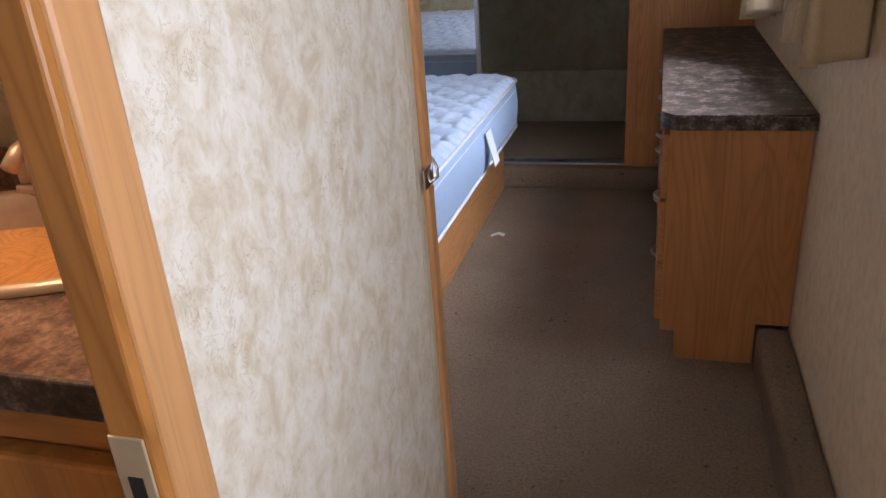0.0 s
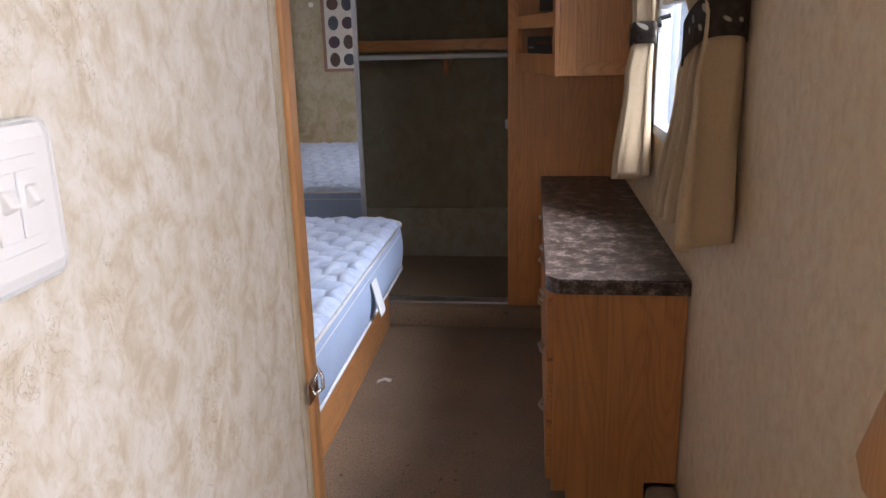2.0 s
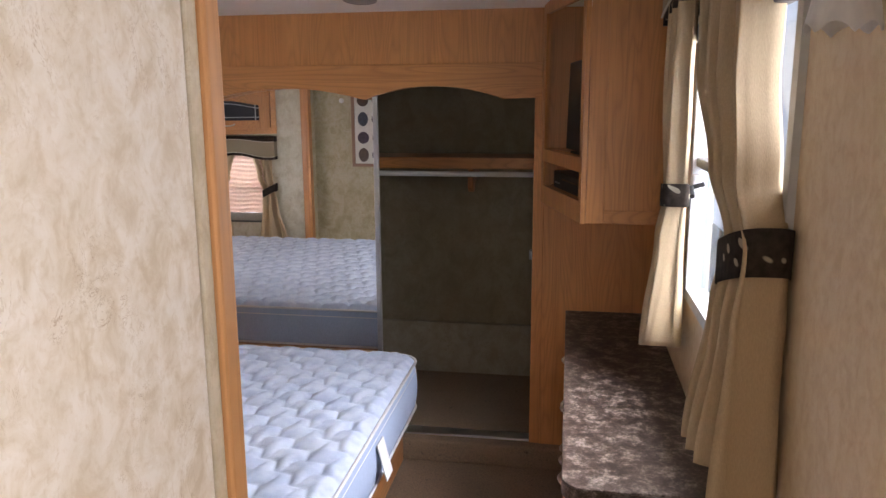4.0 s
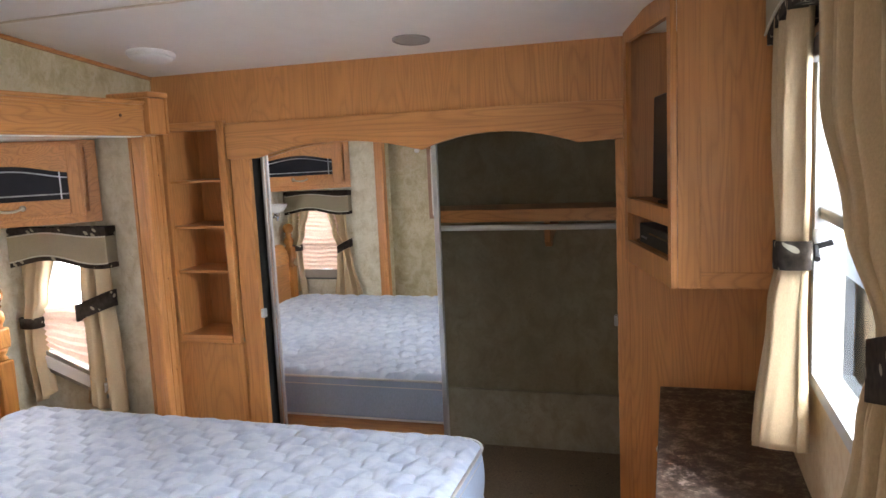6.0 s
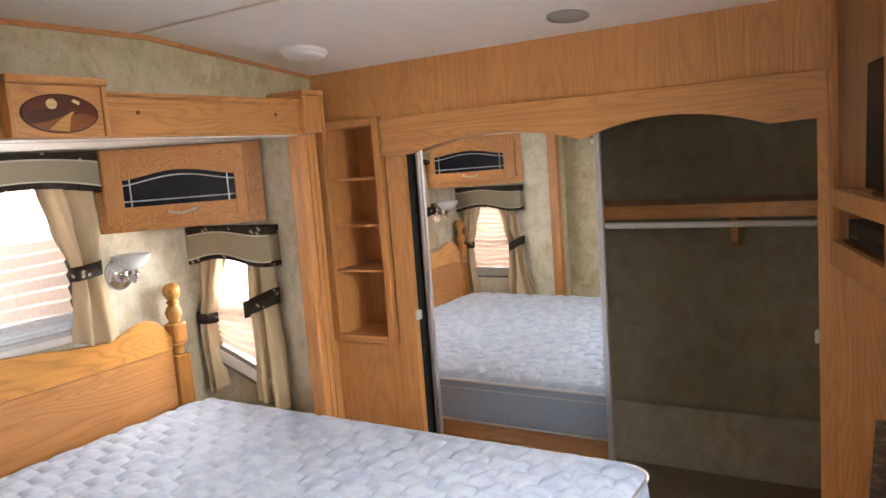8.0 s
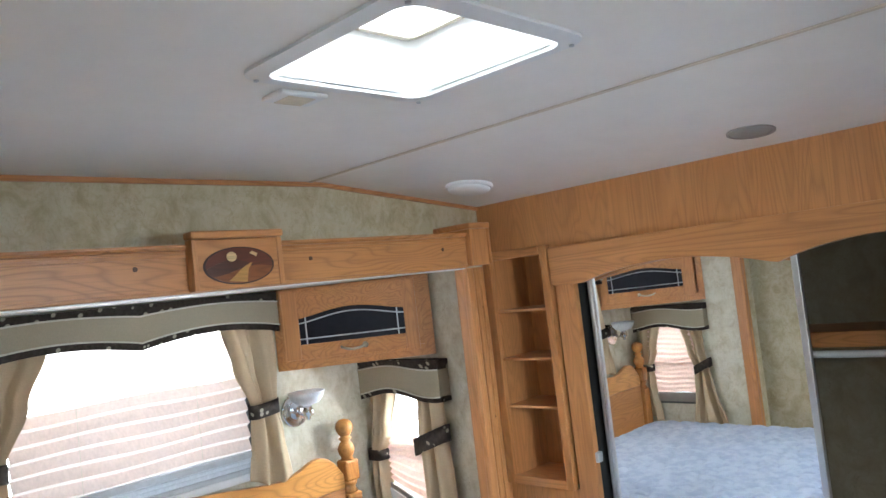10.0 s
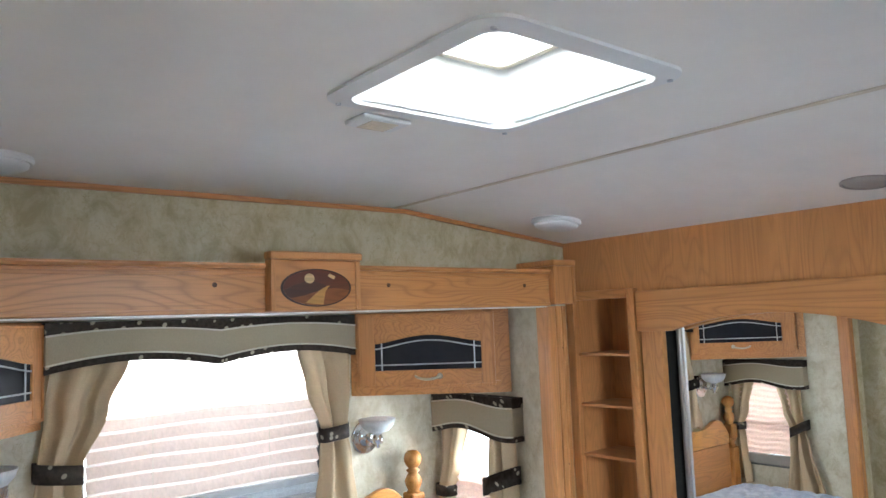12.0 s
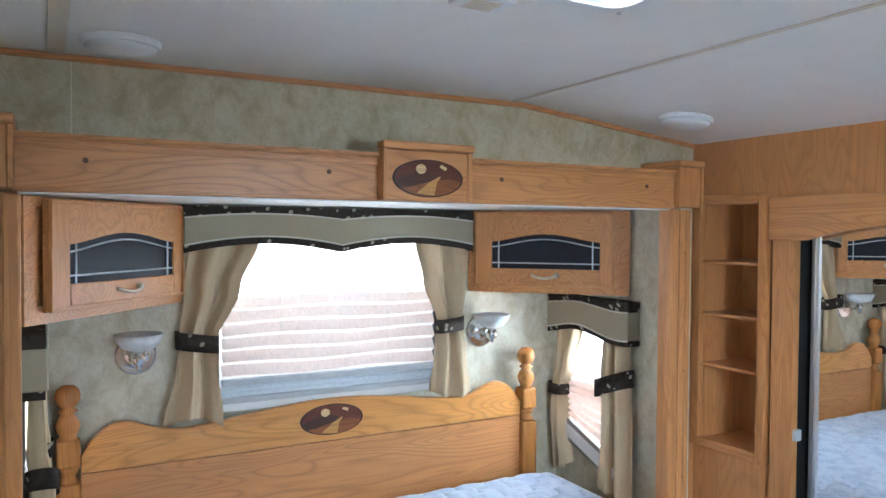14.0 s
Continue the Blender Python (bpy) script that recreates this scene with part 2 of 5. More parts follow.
def leafy():
    m = Mat("dark_leaf_cloth", 0.9)
    m.b.inputs["Specular IOR Level"].default_value = 0.15
    w = m.n.new("ShaderNodeTexVoronoi")
    w.feature = "F1"
    w.inputs["Scale"].default_value = 9
    turn, slim = m.n.new("ShaderNodeMapping"), m.n.new("ShaderNodeMapping")
    turn.inputs["Rotation"].default_value, slim.inputs["Scale"].default_value = (0.85, 0.85, 0.3), (3.4, 3.4, 0.60)
    m.l.new(m.coord(), turn.inputs[0])
    m.l.new(turn.outputs[0], slim.inputs[0])
    m.l.new(slim.outputs[0], w.inputs["Vector"])
    leaf = m.ramp(w.outputs["Distance"], [(0.21, (1, 1, 1)), (0.25, (0, 0, 0))])
    n = m.noise(m.coord(), 60, 3)
    c = m.mix(leaf, m.ramp(n, [(0.3, (0.022, 0.016, 0.013)), (0.7, (0.05, 0.038, 0.03))]), (0.36, 0.32, 0.25))
    m.colour(c)
    return m.m


LEAF = leafy()


def quilt():
    m = Mat("white_quilted_ticking", 0.75)
    a = m.noise(m.coord(), 16, 3)
    b = m.noise(m.coord(), 300, 2)
    c = m.ramp(a, [(0.40, (0.425, 0.505, 0.665)), (0.58, (0.535, 0.61, 0.74))])
    m.colour(c).bump(b, 0.2, 0.001)
    return m.m


QUILT = quilt()


# ---- building helpers ----
def link(name, bm, mat, smooth=False):
    me = bpy.data.meshes.new(name)
    bmesh.ops.recalc_face_normals(bm, faces=bm.faces)
    bm.to_mesh(me)
    bm.free()
    me.materials.append(mat)
    if smooth:
        me.shade_smooth()
    return new(name, me)


ORIGIN = {}


def thing(name, at, label, category, group=""):
    ob = tagged(new(name), label, category, group)
    ob.empty_display_size = 0.05
    ob.location = at
    ORIGIN[ob] = Vector(at)
    return ob


def part(name, bm, mat, parent, label="", smooth=False):
    """One mesh under a thing or part; bm is in world metres."""
    at = ORIGIN[parent]
    bm.transform(Matrix.Translation(-at))
    ob = link(name, bm, mat, smooth)
    ob.parent = parent
    ORIGIN[ob] = at
    return tagged(ob, label) if label else ob


def solo(name, bm, mat, label, category, kind="", group="", smooth=False):
    lo = [min(v.co[i] for v in bm.verts) for i in range(3)]
    hi = [max(v.co[i] for v in bm.verts) for i in range(3)]
    at = Vector(((lo[0] + hi[0]) / 2, (lo[1] + hi[1]) / 2, lo[2]))
    bm.transform(Matrix.Translation(-at))
    ob = link(name, bm, mat, smooth)
    ob.location = at
    ORIGIN[ob] = at
    return tagged(ob, label, category, group, kind)


def box(x0, x1, y0, y1, z0, z1, bev=0.0, into=None):
    bm = bmesh.new()
    m = Matrix.Translation(((x0 + x1) / 2, (y0 + y1) / 2, (z0 + z1) / 2)) @ Matrix.Diagonal((abs(x1 - x0), abs(y1 - y0), abs(z1 - z0), 1))
    bmesh.ops.create_cube(bm, size=1, matrix=m)
    if bev:
        bmesh.ops.bevel(bm, geom=bm.edges[:], offset=bev, segments=2, profile=0.5, affect="EDGES")
    return add(into, bm) if into else bm


def add(a, b):
    """Adds the mesh b to a."""
    me = bpy.data.meshes.new("tmp")
    b.to_mesh(me)
    b.free()
    a.from_mesh(me)
    bpy.data.meshes.remove(me)
    return a


def prism(pts, axis, a0, a1, bev=0.0):
    """A flat outline pushed along an axis; pts in the two other axes, in order x, y, z."""
    bm = bmesh.new()

    def put(p, a):
        v = list(p)
        v.insert(axis, a)
        return bm.verts.new(v)

    f, b = [put(p, a0) for p in pts], [put(p, a1) for p in pts]
    bm.faces.new(f)
    bm.faces.new(b[::-1])
    for i in range(len(pts)):
        j = (i + 1) % len(pts)
        bm.faces.new((f[i], b[i], b[j], f[j]))
    bmesh.ops.recalc_face_normals(bm, faces=bm.faces)
    if bev:
        rim = [e for e in bm.edges if len(e.link_faces) == 2 and e.calc_face_angle(0) > 0.6]
        bmesh.ops.bevel(bm, geom=rim, offset=bev, segments=2, profile=0.5, affect="EDGES")
    return bm


def lathe(profile, at, m=None, n=28):
    """Turned shape: profile of (radius, height), about z, then placed by m and moved to at."""
    bm = bmesh.new()
    rings = [[bm.verts.new((r * math.cos(2 * math.pi * k / n), r * math.sin(2 * math.pi * k / n), h)) for k in range(n)] for r, h in profile]
    for a, b in zip(rings, rings[1:]):
        for k in range(n):
            bm.faces.new((a[k], a[(k + 1) % n], b[(k + 1) % n], b[k]))
    bm.faces.new(rings[0][::-1])
    bm.faces.new(rings[-1])
    bm.transform(Matrix.Translation(at) @ (m or Matrix()))
    return bm


def tube(pts, r, n=10):
    """A round bar along points."""
    bm = bmesh.new()
    pts = [Vector(p) for p in pts]
    rings = []
    for i, p in enumerate(pts):
        d = (pts[min(i + 1, len(pts) - 1)] - pts[max(i - 1, 0)]).normalized()
        s = d.orthogonal().normalized() if i == 0 else (side - d * side.dot(d)).normalized()
        side = s
        u = d.cross(s)
        rings.append([bm.verts.new(p + r * (math.cos(2 * math.pi * k / n) * s + math.sin(2 * math.pi * k / n) * u)) for k in range(n)])
    for a, b in zip(rings, rings[1:]):
        for k in range(n):
            bm.faces.new((a[k], a[(k + 1) % n], b[(k + 1) % n], b[k]))
    bm.faces.new(rings[0][::-1])
    bm.faces.new(rings[-1])
    return bm


def slab(axis, a0, a1, u0, u1, v0, v1, holes=()):
    """A wall or ceiling of thickness a0..a1 across an axis, with rectangular holes (u0, u1, v0, v1)."""
    us = sorted({u0, u1, *[h[0] for h in holes], *[h[1] for h in holes]})
    vs = sorted({v0, v1, *[h[2] for h in holes], *[h[3] for h in holes]})
    bm, grid = bmesh.new(), {}

    def vert(i, j, k):
        if (i, j, k) not in grid:
            p = [us[i], vs[j]]
            p.insert(axis, (a0, a1)[k])
            grid[i, j, k] = bm.verts.new(p)
        return grid[i, j, k]

    def solid(i, j):
        if not (0 <= i < len(us) - 1 and 0 <= j < len(vs) - 1):
            return False
        u, v = (us[i] + us[i + 1]) / 2, (vs[j] + vs[j + 1]) / 2
        return not any(h[0] < u < h[1] and h[2] < v < h[3] for h in holes)

    for i in range(len(us) - 1):
        for j in range(len(vs) - 1):
            if solid(i, j):
                for k in (0, 1):
                    bm.faces.new((vert(i, j, k), vert(i + 1, j, k), vert(i + 1, j + 1, k), vert(i, j + 1, k)))
                for di, dj, e in ((-1, 0, ((i, j), (i, j + 1))), (1, 0, ((i + 1, j), (i + 1, j + 1))), (0, -1, ((i, j), (i + 1, j))), (0, 1, ((i, j + 1), (i + 1, j + 1)))):
                    if not solid(i + di, j + dj):
                        (a, b), (c, d) = e
                        bm.faces.new((vert(a, b, 0), vert(c, d, 0), vert(c, d, 1), vert(a, b, 1)))
    return bm


def setting(name, bm, mat, label):
    return solo(name, bm, mat, label, name.split("_")[0], "structure")

# ---- the shell ----
XR, XH, XS, XB, XW = 0.39, -0.345, -2.03, -2.90, -2.18
Y_NEAR, Y_CLOSET, Y_BACK, S0, S1 = 1.09, 3.68, 4.555, 1.29, 3.55
ZC, KINK, Z_LOW, Z_SLIDE = 2.170, 2.84, 2.074, 1.812
setting("floor", box(-2.96, XR + 0.06, -2.66, Y_BACK + 0.1, -0.06, 0.0), CARPET, "worn brown carpet with darker trodden and stained patches")
setting("wall_east", slab(0, XR, XR + 0.06, -2.66, Y_BACK + 0.06, 0, 2.2, [(1.775, 2.78, 1.09, 1.90), (-0.25, 0.62, 0.95, 1.92)]), PAPER_DIM, "outer wall in mottled cream wallpaper, tanned for its dimmer, warmer light")
setting("wall_hall", slab(0, XH - 0.021, XH, -2.60, 1.040, 0, 2.2, [(-0.40, 0.403, -0.1, 1.96)]), PAPER, "hall partition papered in mottled cream with brown veins")
# Assumed wall closing the hall out of view, holed for the end fill.
setting("wall_south", slab(1, -2.66, -2.60, -2.1, XR, 0, 2.2, [(-0.30, 0.34, 0.95, 1.95)]), PAPER, "unseen hall end wall added behind the camera, open for a fill lamp")
setting("wall_near", slab(1, 1.05, Y_NEAR, XS - 0.20, XH - 0.03, 0, 2.2), BEDPAPER_DIM, "bedroom partition in mottled olive and cream wallpaper")
setting("wall_bath", slab(0, -1.95, -1.90, -2.60, 1.03, 0, 2.2), PAPER, "bathroom end wall in mottled cream wallpaper")
setting("wall_slide_head", slab(0, XW - 0.06, XW, Y_NEAR, Y_CLOSET, Z_SLIDE + 0.054, 2.2), BEDPAPER_DIM, "strip of mottled wallpaper above the slide-out, coloured darker for dimmer light")
setting("wall_slide_back", slab(0, XB - 0.06, XB, S0 - 0.06, S1 + 0.06, 0, Z_SLIDE, [(1.93, 2.87, 1.04, 1.74)]), BEDPAPER_LIT, "slide-out back wall in mottled bedroom wallpaper, coloured paler for window light")
for _n, _a, _b in (("wall_slide_far", S1, S1 + 0.06), ("wall_slide_near", S0 - 0.06, S0)):
    setting(_n, slab(1, _a, _b, XB, XS - 0.09 if _a > 2 else XS - 0.098, 0, Z_SLIDE, [(-2.83, -2.44, 0.74, 1.37)]), BEDPAPER_LIT, "slide-out end wall in mottled bedroom wallpaper, coloured paler for window light")
setting("wall_slide_jamb", slab(0, XS - 0.115, XS - 0.055, Y_NEAR, S0 - 0.06, 0, Z_SLIDE + 0.05), BEDPAPER_DIM, "papered return beside the slide-out")
setting("ceiling_slide", prism([(XB - 0.06, S0 - 0.06), (XW, S0 - 0.06), (XW, S1 + 0.06), (XB - 0.06, S1 + 0.06)], 2, Z_SLIDE, Z_SLIDE + 0.05), CEIL, "low white slide-out ceiling")
setting("ceiling", slab(2, ZC, ZC + 0.05, -2.26, XR + 0.06, -2.66, KINK, [(-1.157, -0.745, 1.957, 2.369)]), CEIL, "off-white ceiling panels")
setting("ceiling_slope", prism([(KINK, ZC), (KINK, ZC + 0.05), (Y_BACK + 0.06, Z_LOW - 0.057), (Y_BACK + 0.06, Z_LOW - 0.107)], 0, -2.3, XR + 0.06), CEIL, "off-white ceiling sloping down to the closet")
for _y, _w in ((2.79, 0.008), (1.383, 0.020)):
    setting("trim_ceiling", box(XW + 0.002, XR - 0.002, _y - _w, _y + _w, ZC - 0.005, ZC - 0.001, 0.001), CREAM, "cream batten over a ceiling joint")
setting("trim_slide_top", prism([(Y_NEAR + 0.004, ZC - 0.018), (KINK, ZC - 0.018), (Y_CLOSET - 0.004, Z_LOW - 0.016), (Y_CLOSET - 0.004, Z_LOW - 0.001), (KINK, ZC - 0.002), (Y_NEAR + 0.004, ZC - 0.002)], 0, XW + 0.001, XW + 0.012), OAK[1], "thin brown moulding under the ceiling")
setting("trim_seam", box(XW + 0.0005, XW + 0.002, 1.418, 1.421, Z_SLIDE + 0.056, ZC - 0.02), CREAM, "fine upright seam in the wallpaper")
setting("wall_closet_back", slab(1, Y_BACK, Y_BACK + 0.06, -2.3, XR, 0, 2.1), DUSK, "closet back wall in olive mottled vinyl, coloured darker for the closet's shade")
setting("wall_closet_left", slab(0, -2.3, -2.22, Y_CLOSET, Y_BACK, 0, 2.1), DUSK, "closet end wall in olive mottled vinyl, coloured darker for the closet's shade")
setting("wall_closet_right", slab(0, -0.10, -0.06, Y_CLOSET + 0.02, Y_BACK, 0, 2.1), DUSK, "closet side wall in olive mottled vinyl, coloured darker for the closet's shade")
setting("panel_closet", box(-2.21, -0.105, Y_BACK - 0.03, Y_BACK - 0.002, 0.11, 0.415, 0.002), DUSKP, "paler kick panel low on the closet back")
setting("floor_closet", box(-2.22, XR - 0.002, 3.615, Y_BACK, 0.0, 0.108, 0.012), CARPET, "carpeted step forming the raised closet floor")
setting("curb", box(0.30, XR - 0.001, -0.6, 2.098, 0, 0.135, 0.02), CARPET, "carpet-covered ledge along the outer wall")

# closet front in oak veneer
front = thing("wall_closet_front", (-1, Y_CLOSET, 0.1), "oak veneer closet front with a scalloped fascia", "wall")
front["kind"] = "structure"
part("upper_panel", prism([(XS - 0.17, 1.845), (XS - 0.17, 2.09), (XR - 0.002, 2.09), (XR - 0.002, 1.845)], 1, Y_CLOSET, Y_CLOSET + 0.02), OAK[2], front)
part("left_panel", box(XS - 0.15, -1.79, Y_CLOSET, Y_CLOSET + 0.02, 0.10, 0.868), OAK[2], front)
part("left_stile", box(-1.795, -1.704, Y_CLOSET - 0.012, Y_CLOSET + 0.02, 0.10, 1.846, 0.003), OAK[2], front)
part("right_stile", box(-0.151, -0.103, Y_CLOSET - 0.012, Y_CLOSET + 0.02, 0.10, 1.846, 0.003), OAK[2], front)
part("right_panel", box(-0.103, XR - 0.002, Y_CLOSET - 0.02, Y_CLOSET + 0.02, 0.109, 2.07), OAK[2], front)
# Black strip standing in for the shaded gap beside the mirror doors.
part("left_return", box(-1.735, -1.705, Y_CLOSET + 0.02, Y_CLOSET + 0.11, 0.11, 1.75), MATT, front, "black strip put in for the shaded gap")


def scallop(u):
    """Lower edge of the fascia, over 0..1."""
    a = 0.055 * math.sin(math.pi * min(1, max(0, (u - 0.09) / 0.44))) ** 0.8 if u < 0.53 else 0
    b = 0.060 * math.sin(math.pi * min(1, max(0, (u - 0.53) / 0.37))) ** 0.8 if u >= 0.53 else 0
    return 1.693 + a + b + 0.010 * max(0, (u - 0.86) / 0.14)


_low = [(-1.80 + 1.682 * i / 60, scallop(i / 60)) for i in range(61)]
part("fascia", prism(_low + [(-0.118, 1.848), (-1.80, 1.848)], 1, Y_CLOSET - 0.03, Y_CLOSET - 0.001, 0.003), OAK[0], front)
part("threshold", box(-1.704, -0.151, Y_CLOSET - 0.006, Y_CLOSET + 0.07, 0.108, 0.118, 0.003), SATIN, front, "aluminium door track")

# niche with shelves
niche = thing("niche_shelf", (-1.98, 3.67, 0.868), "tall narrow oak niche with three empty shelves", "shelf")
for _x0, _x1, _z0, _z1, _ax in ((-2.155, -2.115, 0.868, 1.862, 2), (-1.845, -1.808, 0.868, 1.862, 2), (-2.115, -1.845, 1.826, 1.862, 0), (-2.115, -1.845, 0.868, 0.905, 0)):
    part("frame", box(_x0, _x1, 3.652, 3.682, _z0, _z1, 0.004), OAK[_ax], niche)
part("back", box(-2.115, -1.845, 3.90, 3.915, 0.88, 1.85), OAK[2], niche)
for _x in (-2.130, -1.845):
    part("side", box(_x, _x + 0.015, 3.682, 3.90, 0.88, 1.85), OAK[2], niche)
for _z in (0.893, 1.195, 1.397, 1.602, 1.838):
    part("shelf", box(-2.115, -1.845, 3.668, 3.90, _z - 0.006, _z + 0.006, 0.002), OAK[0], niche)

# sliding mirror doors
for _k, (_x0, _x1, _y) in enumerate(((-1.648, -0.862, 3.716), (-1.690, -0.905, 3.752))):
    door = thing("sliding_mirror_door", ((_x0 + _x1) / 2, _y, 0.118), "frameless-looking sliding closet mirror in thin aluminium rails", "mirror door", "closet doors")
    for _a, _b in ((_x0, _x0 + 0.012), (_x1 - 0.022, _x1)):
        part("rail", box(_a, _b, _y - 0.012, _y + 0.012, 0.119, 1.83, 0.003), SATIN, door)
    for _z0, _z1 in ((0.119, 0.145), (1.805, 1.83)):
        part("rail", box(_x0 + 0.012, _x1 - 0.022, _y - 0.012, _y + 0.012, _z0, _z1, 0.003), SATIN, door)
    part("mirror", box(_x0 + 0.012, _x1 - 0.022, _y - 0.004, _y + 0.004, 0.145, 1.805), MIRROR, door)
for _x, _y in ((-1.702, 3.685), (-0.156, 3.70)):
    _b = thing("door_bumper", (_x, _y, 0.985), "small grey plastic sliding-door bumper on the stile", "bumper", "door bumpers")
    part("pad", box(_x - 0.010, _x + 0.012, _y - 0.012, _y + 0.02, 0.985, 1.025, 0.004), PALE, _b)

# closet shelf and rod
cs = thing("closet_shelf", (-1.15, 4.4, 1.35), "oak closet shelf with a front lip and a centre bracket", "shelf")
part("board", box(-2.21, -0.105, 4.25, Y_BACK - 0.002, 1.386, 1.402, 0.002), OAK[0], cs)
part("lip", box(-2.21, -0.105, 4.236, 4.25, 1.342, 1.402, 0.003), OAK[0], cs)
part("bracket", prism([(4.27, 1.342), (4.27, 1.24), (4.30, 1.215), (4.34, 1.215), (4.36, 1.25), (4.55, 1.30), (4.55, 1.386), (4.27, 1.386)], 0, -0.525, -0.495, 0.004), OAK[2], cs)
rod = thing("closet_rod", (-1.15, 4.30, 1.30), "white metal clothes rod under the shelf", "rod")
part("bar", tube([(-2.21, 4.262, 1.313), (-0.106, 4.262, 1.313)], 0.014, 14), WHITE, rod, smooth=True)
part("flange", lathe([(0.03, 0), (0.03, 0.006), (0.02, 0.008)], (-0.101, 4.262, 1.313), Matrix.Rotation(radians(-90), 4, "Y")), WHITE, rod)

# ---- slide-out beam and posts ----
beam = thing("slide_fascia_beam", (XS, 2.34, 1.80), "oak fascia beam with end blocks over the slide-out", "beam")
part("board", box(XW + 0.001, -2.006, 1.29, 3.396, 1.804, 1.930, 0.004), OAK[1], beam)
part("cap", prism([(XW + 0.001, 1.930), (-2.002, 1.930), (-1.994, 1.938), (-1.994, 1.944), (XW + 0.001, 1.944)], 1, 1.29, 3.396), OAK[1], beam)
for _y0, _y1 in ((1.165, 1.29), (3.396, 3.512)):
    part("block", box(XW + 0.001, -1.985, _y0, _y1, 1.810, 1.958, 0.003), OAK[2], beam)
    part("block_cap", box(XW + 0.001, -1.972, _y0 - 0.006, _y1 + 0.006, 1.958, 1.982, 0.006), OAK[1], beam)
    for _s in (_y0 - 0.004, _y1 - 0.010):
        part("fillet", box(-1.985, -1.976, _s, _s + 0.014, 1.81, 1.958, 0.003), OAK[2], beam)
for _z in (1.806, 1.908):
    part("bead", box(-2.006, -2.001, 1.29, 3.396, _z, _z + 0.011, 0.002), OAK[1], beam)
for _y in (1.444, 2.064, 2.642, 3.261):
    part("screw", lathe([(0.007, 0), (0.007, 0.002), (0.005, 0.003)], (-2.006, _y, 1.883), Matrix.Rotation(radians(90), 4, "Y"), 12), BRONZE, beam)
part("edge_strip", box(XS - 0.05, -2.01, 1.30, 3.40, 1.800, 1.8035), WHITE, beam, "white weather strip under the beam")


def emblem(parent, x, y, z, w, h):
    """Oval wood inlay of hills and a sun, facing +x."""
    def oval(sc, n=40):
        return [(y + sc * w / 2 * math.cos(2 * math.pi * k / n), z + sc * h / 2 * math.sin(2 * math.pi * k / n)) for k in range(n)]

    def hill(base, top, f):
        pts = []
        for k in range(25):
            u = -0.93 + 1.86 * k / 24
            lim = 0.93 * math.sqrt(max(0, 1 - (u / 0.94) ** 2))
            pts.append((y + u * w / 2, z + min(lim, max(-lim, f(u))) * h / 2))
        low = [(y + u * w / 2, z - 0.93 * math.sqrt(max(0.0, 1 - (u / 0.94) ** 2)) * h / 2) for u in [0.93 - 1.86 * k / 24 for k in range(25)]]
        return prism(pts + low, 0, x + base, x + top)
    part("inlay_rim", prism(oval(1), 0, x, x + 0.003, 0.001), INLAY[0], parent, "dark inlay rim")
    part("inlay_sky", prism(oval(0.94), 0, x + 0.003, x + 0.0042), INLAY[1], parent)
    part("inlay_hill", hill(0.0042, 0.0052, lambda u: 0.05 + 0.28 * math.cos(3 * u + 0.6)), INLAY[2], parent)
    part("inlay_field", hill(0.0052, 0.0062, lambda u: -0.28 + 0.25 * math.sin(2.4 * u + 0.4)), INLAY[3], parent)
    part("inlay_road", prism([(y + a * w / 2, z + b * h / 2) for a, b in ((-0.35, -0.80), (0.05, -0.15), (0.28, 0.10), (0.34, 0.10), (0.22, -0.2), (0.15, -0.9))], 0, x + 0.0062, x + 0.007), INLAY[4], parent)
    part("inlay_sun", prism([(y + w / 2 * (-0.22 + 0.14 * math.cos(2 * math.pi * k / 20)), z + h / 2 * (0.48 + 0.26 * math.sin(2 * math.pi * k / 20))) for k in range(20)], 0, x + 0.0042, x + 0.0056), INLAY[5], parent)
    part("inlay_cloud", prism([(y + w / 2 * a, z + h / 2 * b) for a, b in ((0.30, 0.62), (0.48, 0.44), (0.52, 0.60), (0.36, 0.74))], 0, x + 0.0042, x + 0.0056), INLAY[5], parent)


INLAY = [wood("inlay_" + k, 1, c, tuple(v * 0.6 for v in c), 0.35) for k, c in (("rim", (0.035, 0.013, 0.008)), ("sky", (0.125, 0.028, 0.012)), ("hill", (0.065, 0.02, 0.01)), ("field", (0.25, 0.08, 0.022)), ("road", (0.56, 0.29, 0.085)), ("sun", (0.72, 0.52, 0.26)))]
plaque = thing("beam_plaque", (-2.0, 2.36, 1.80), "oak plaque with an oval landscape inlay on the beam", "plaque")
part("board", box(-2.0055, -1.972, 2.222, 2.500, 1.806, 1.955, 0.004), OAK[1], plaque)
part("cap", box(-2.0055, -1.955, 2.208, 2.514, 1.955, 1.978, 0.006), OAK[1], plaque)
for _y in (2.212, 2.494):
    part("fillet", box(-2.0055, -1.964, _y, _y + 0.016, 1.806, 1.955, 0.003), OAK[2], plaque)
emblem(plaque, -1.972, 2.361, 1.873, 0.235, 0.112)
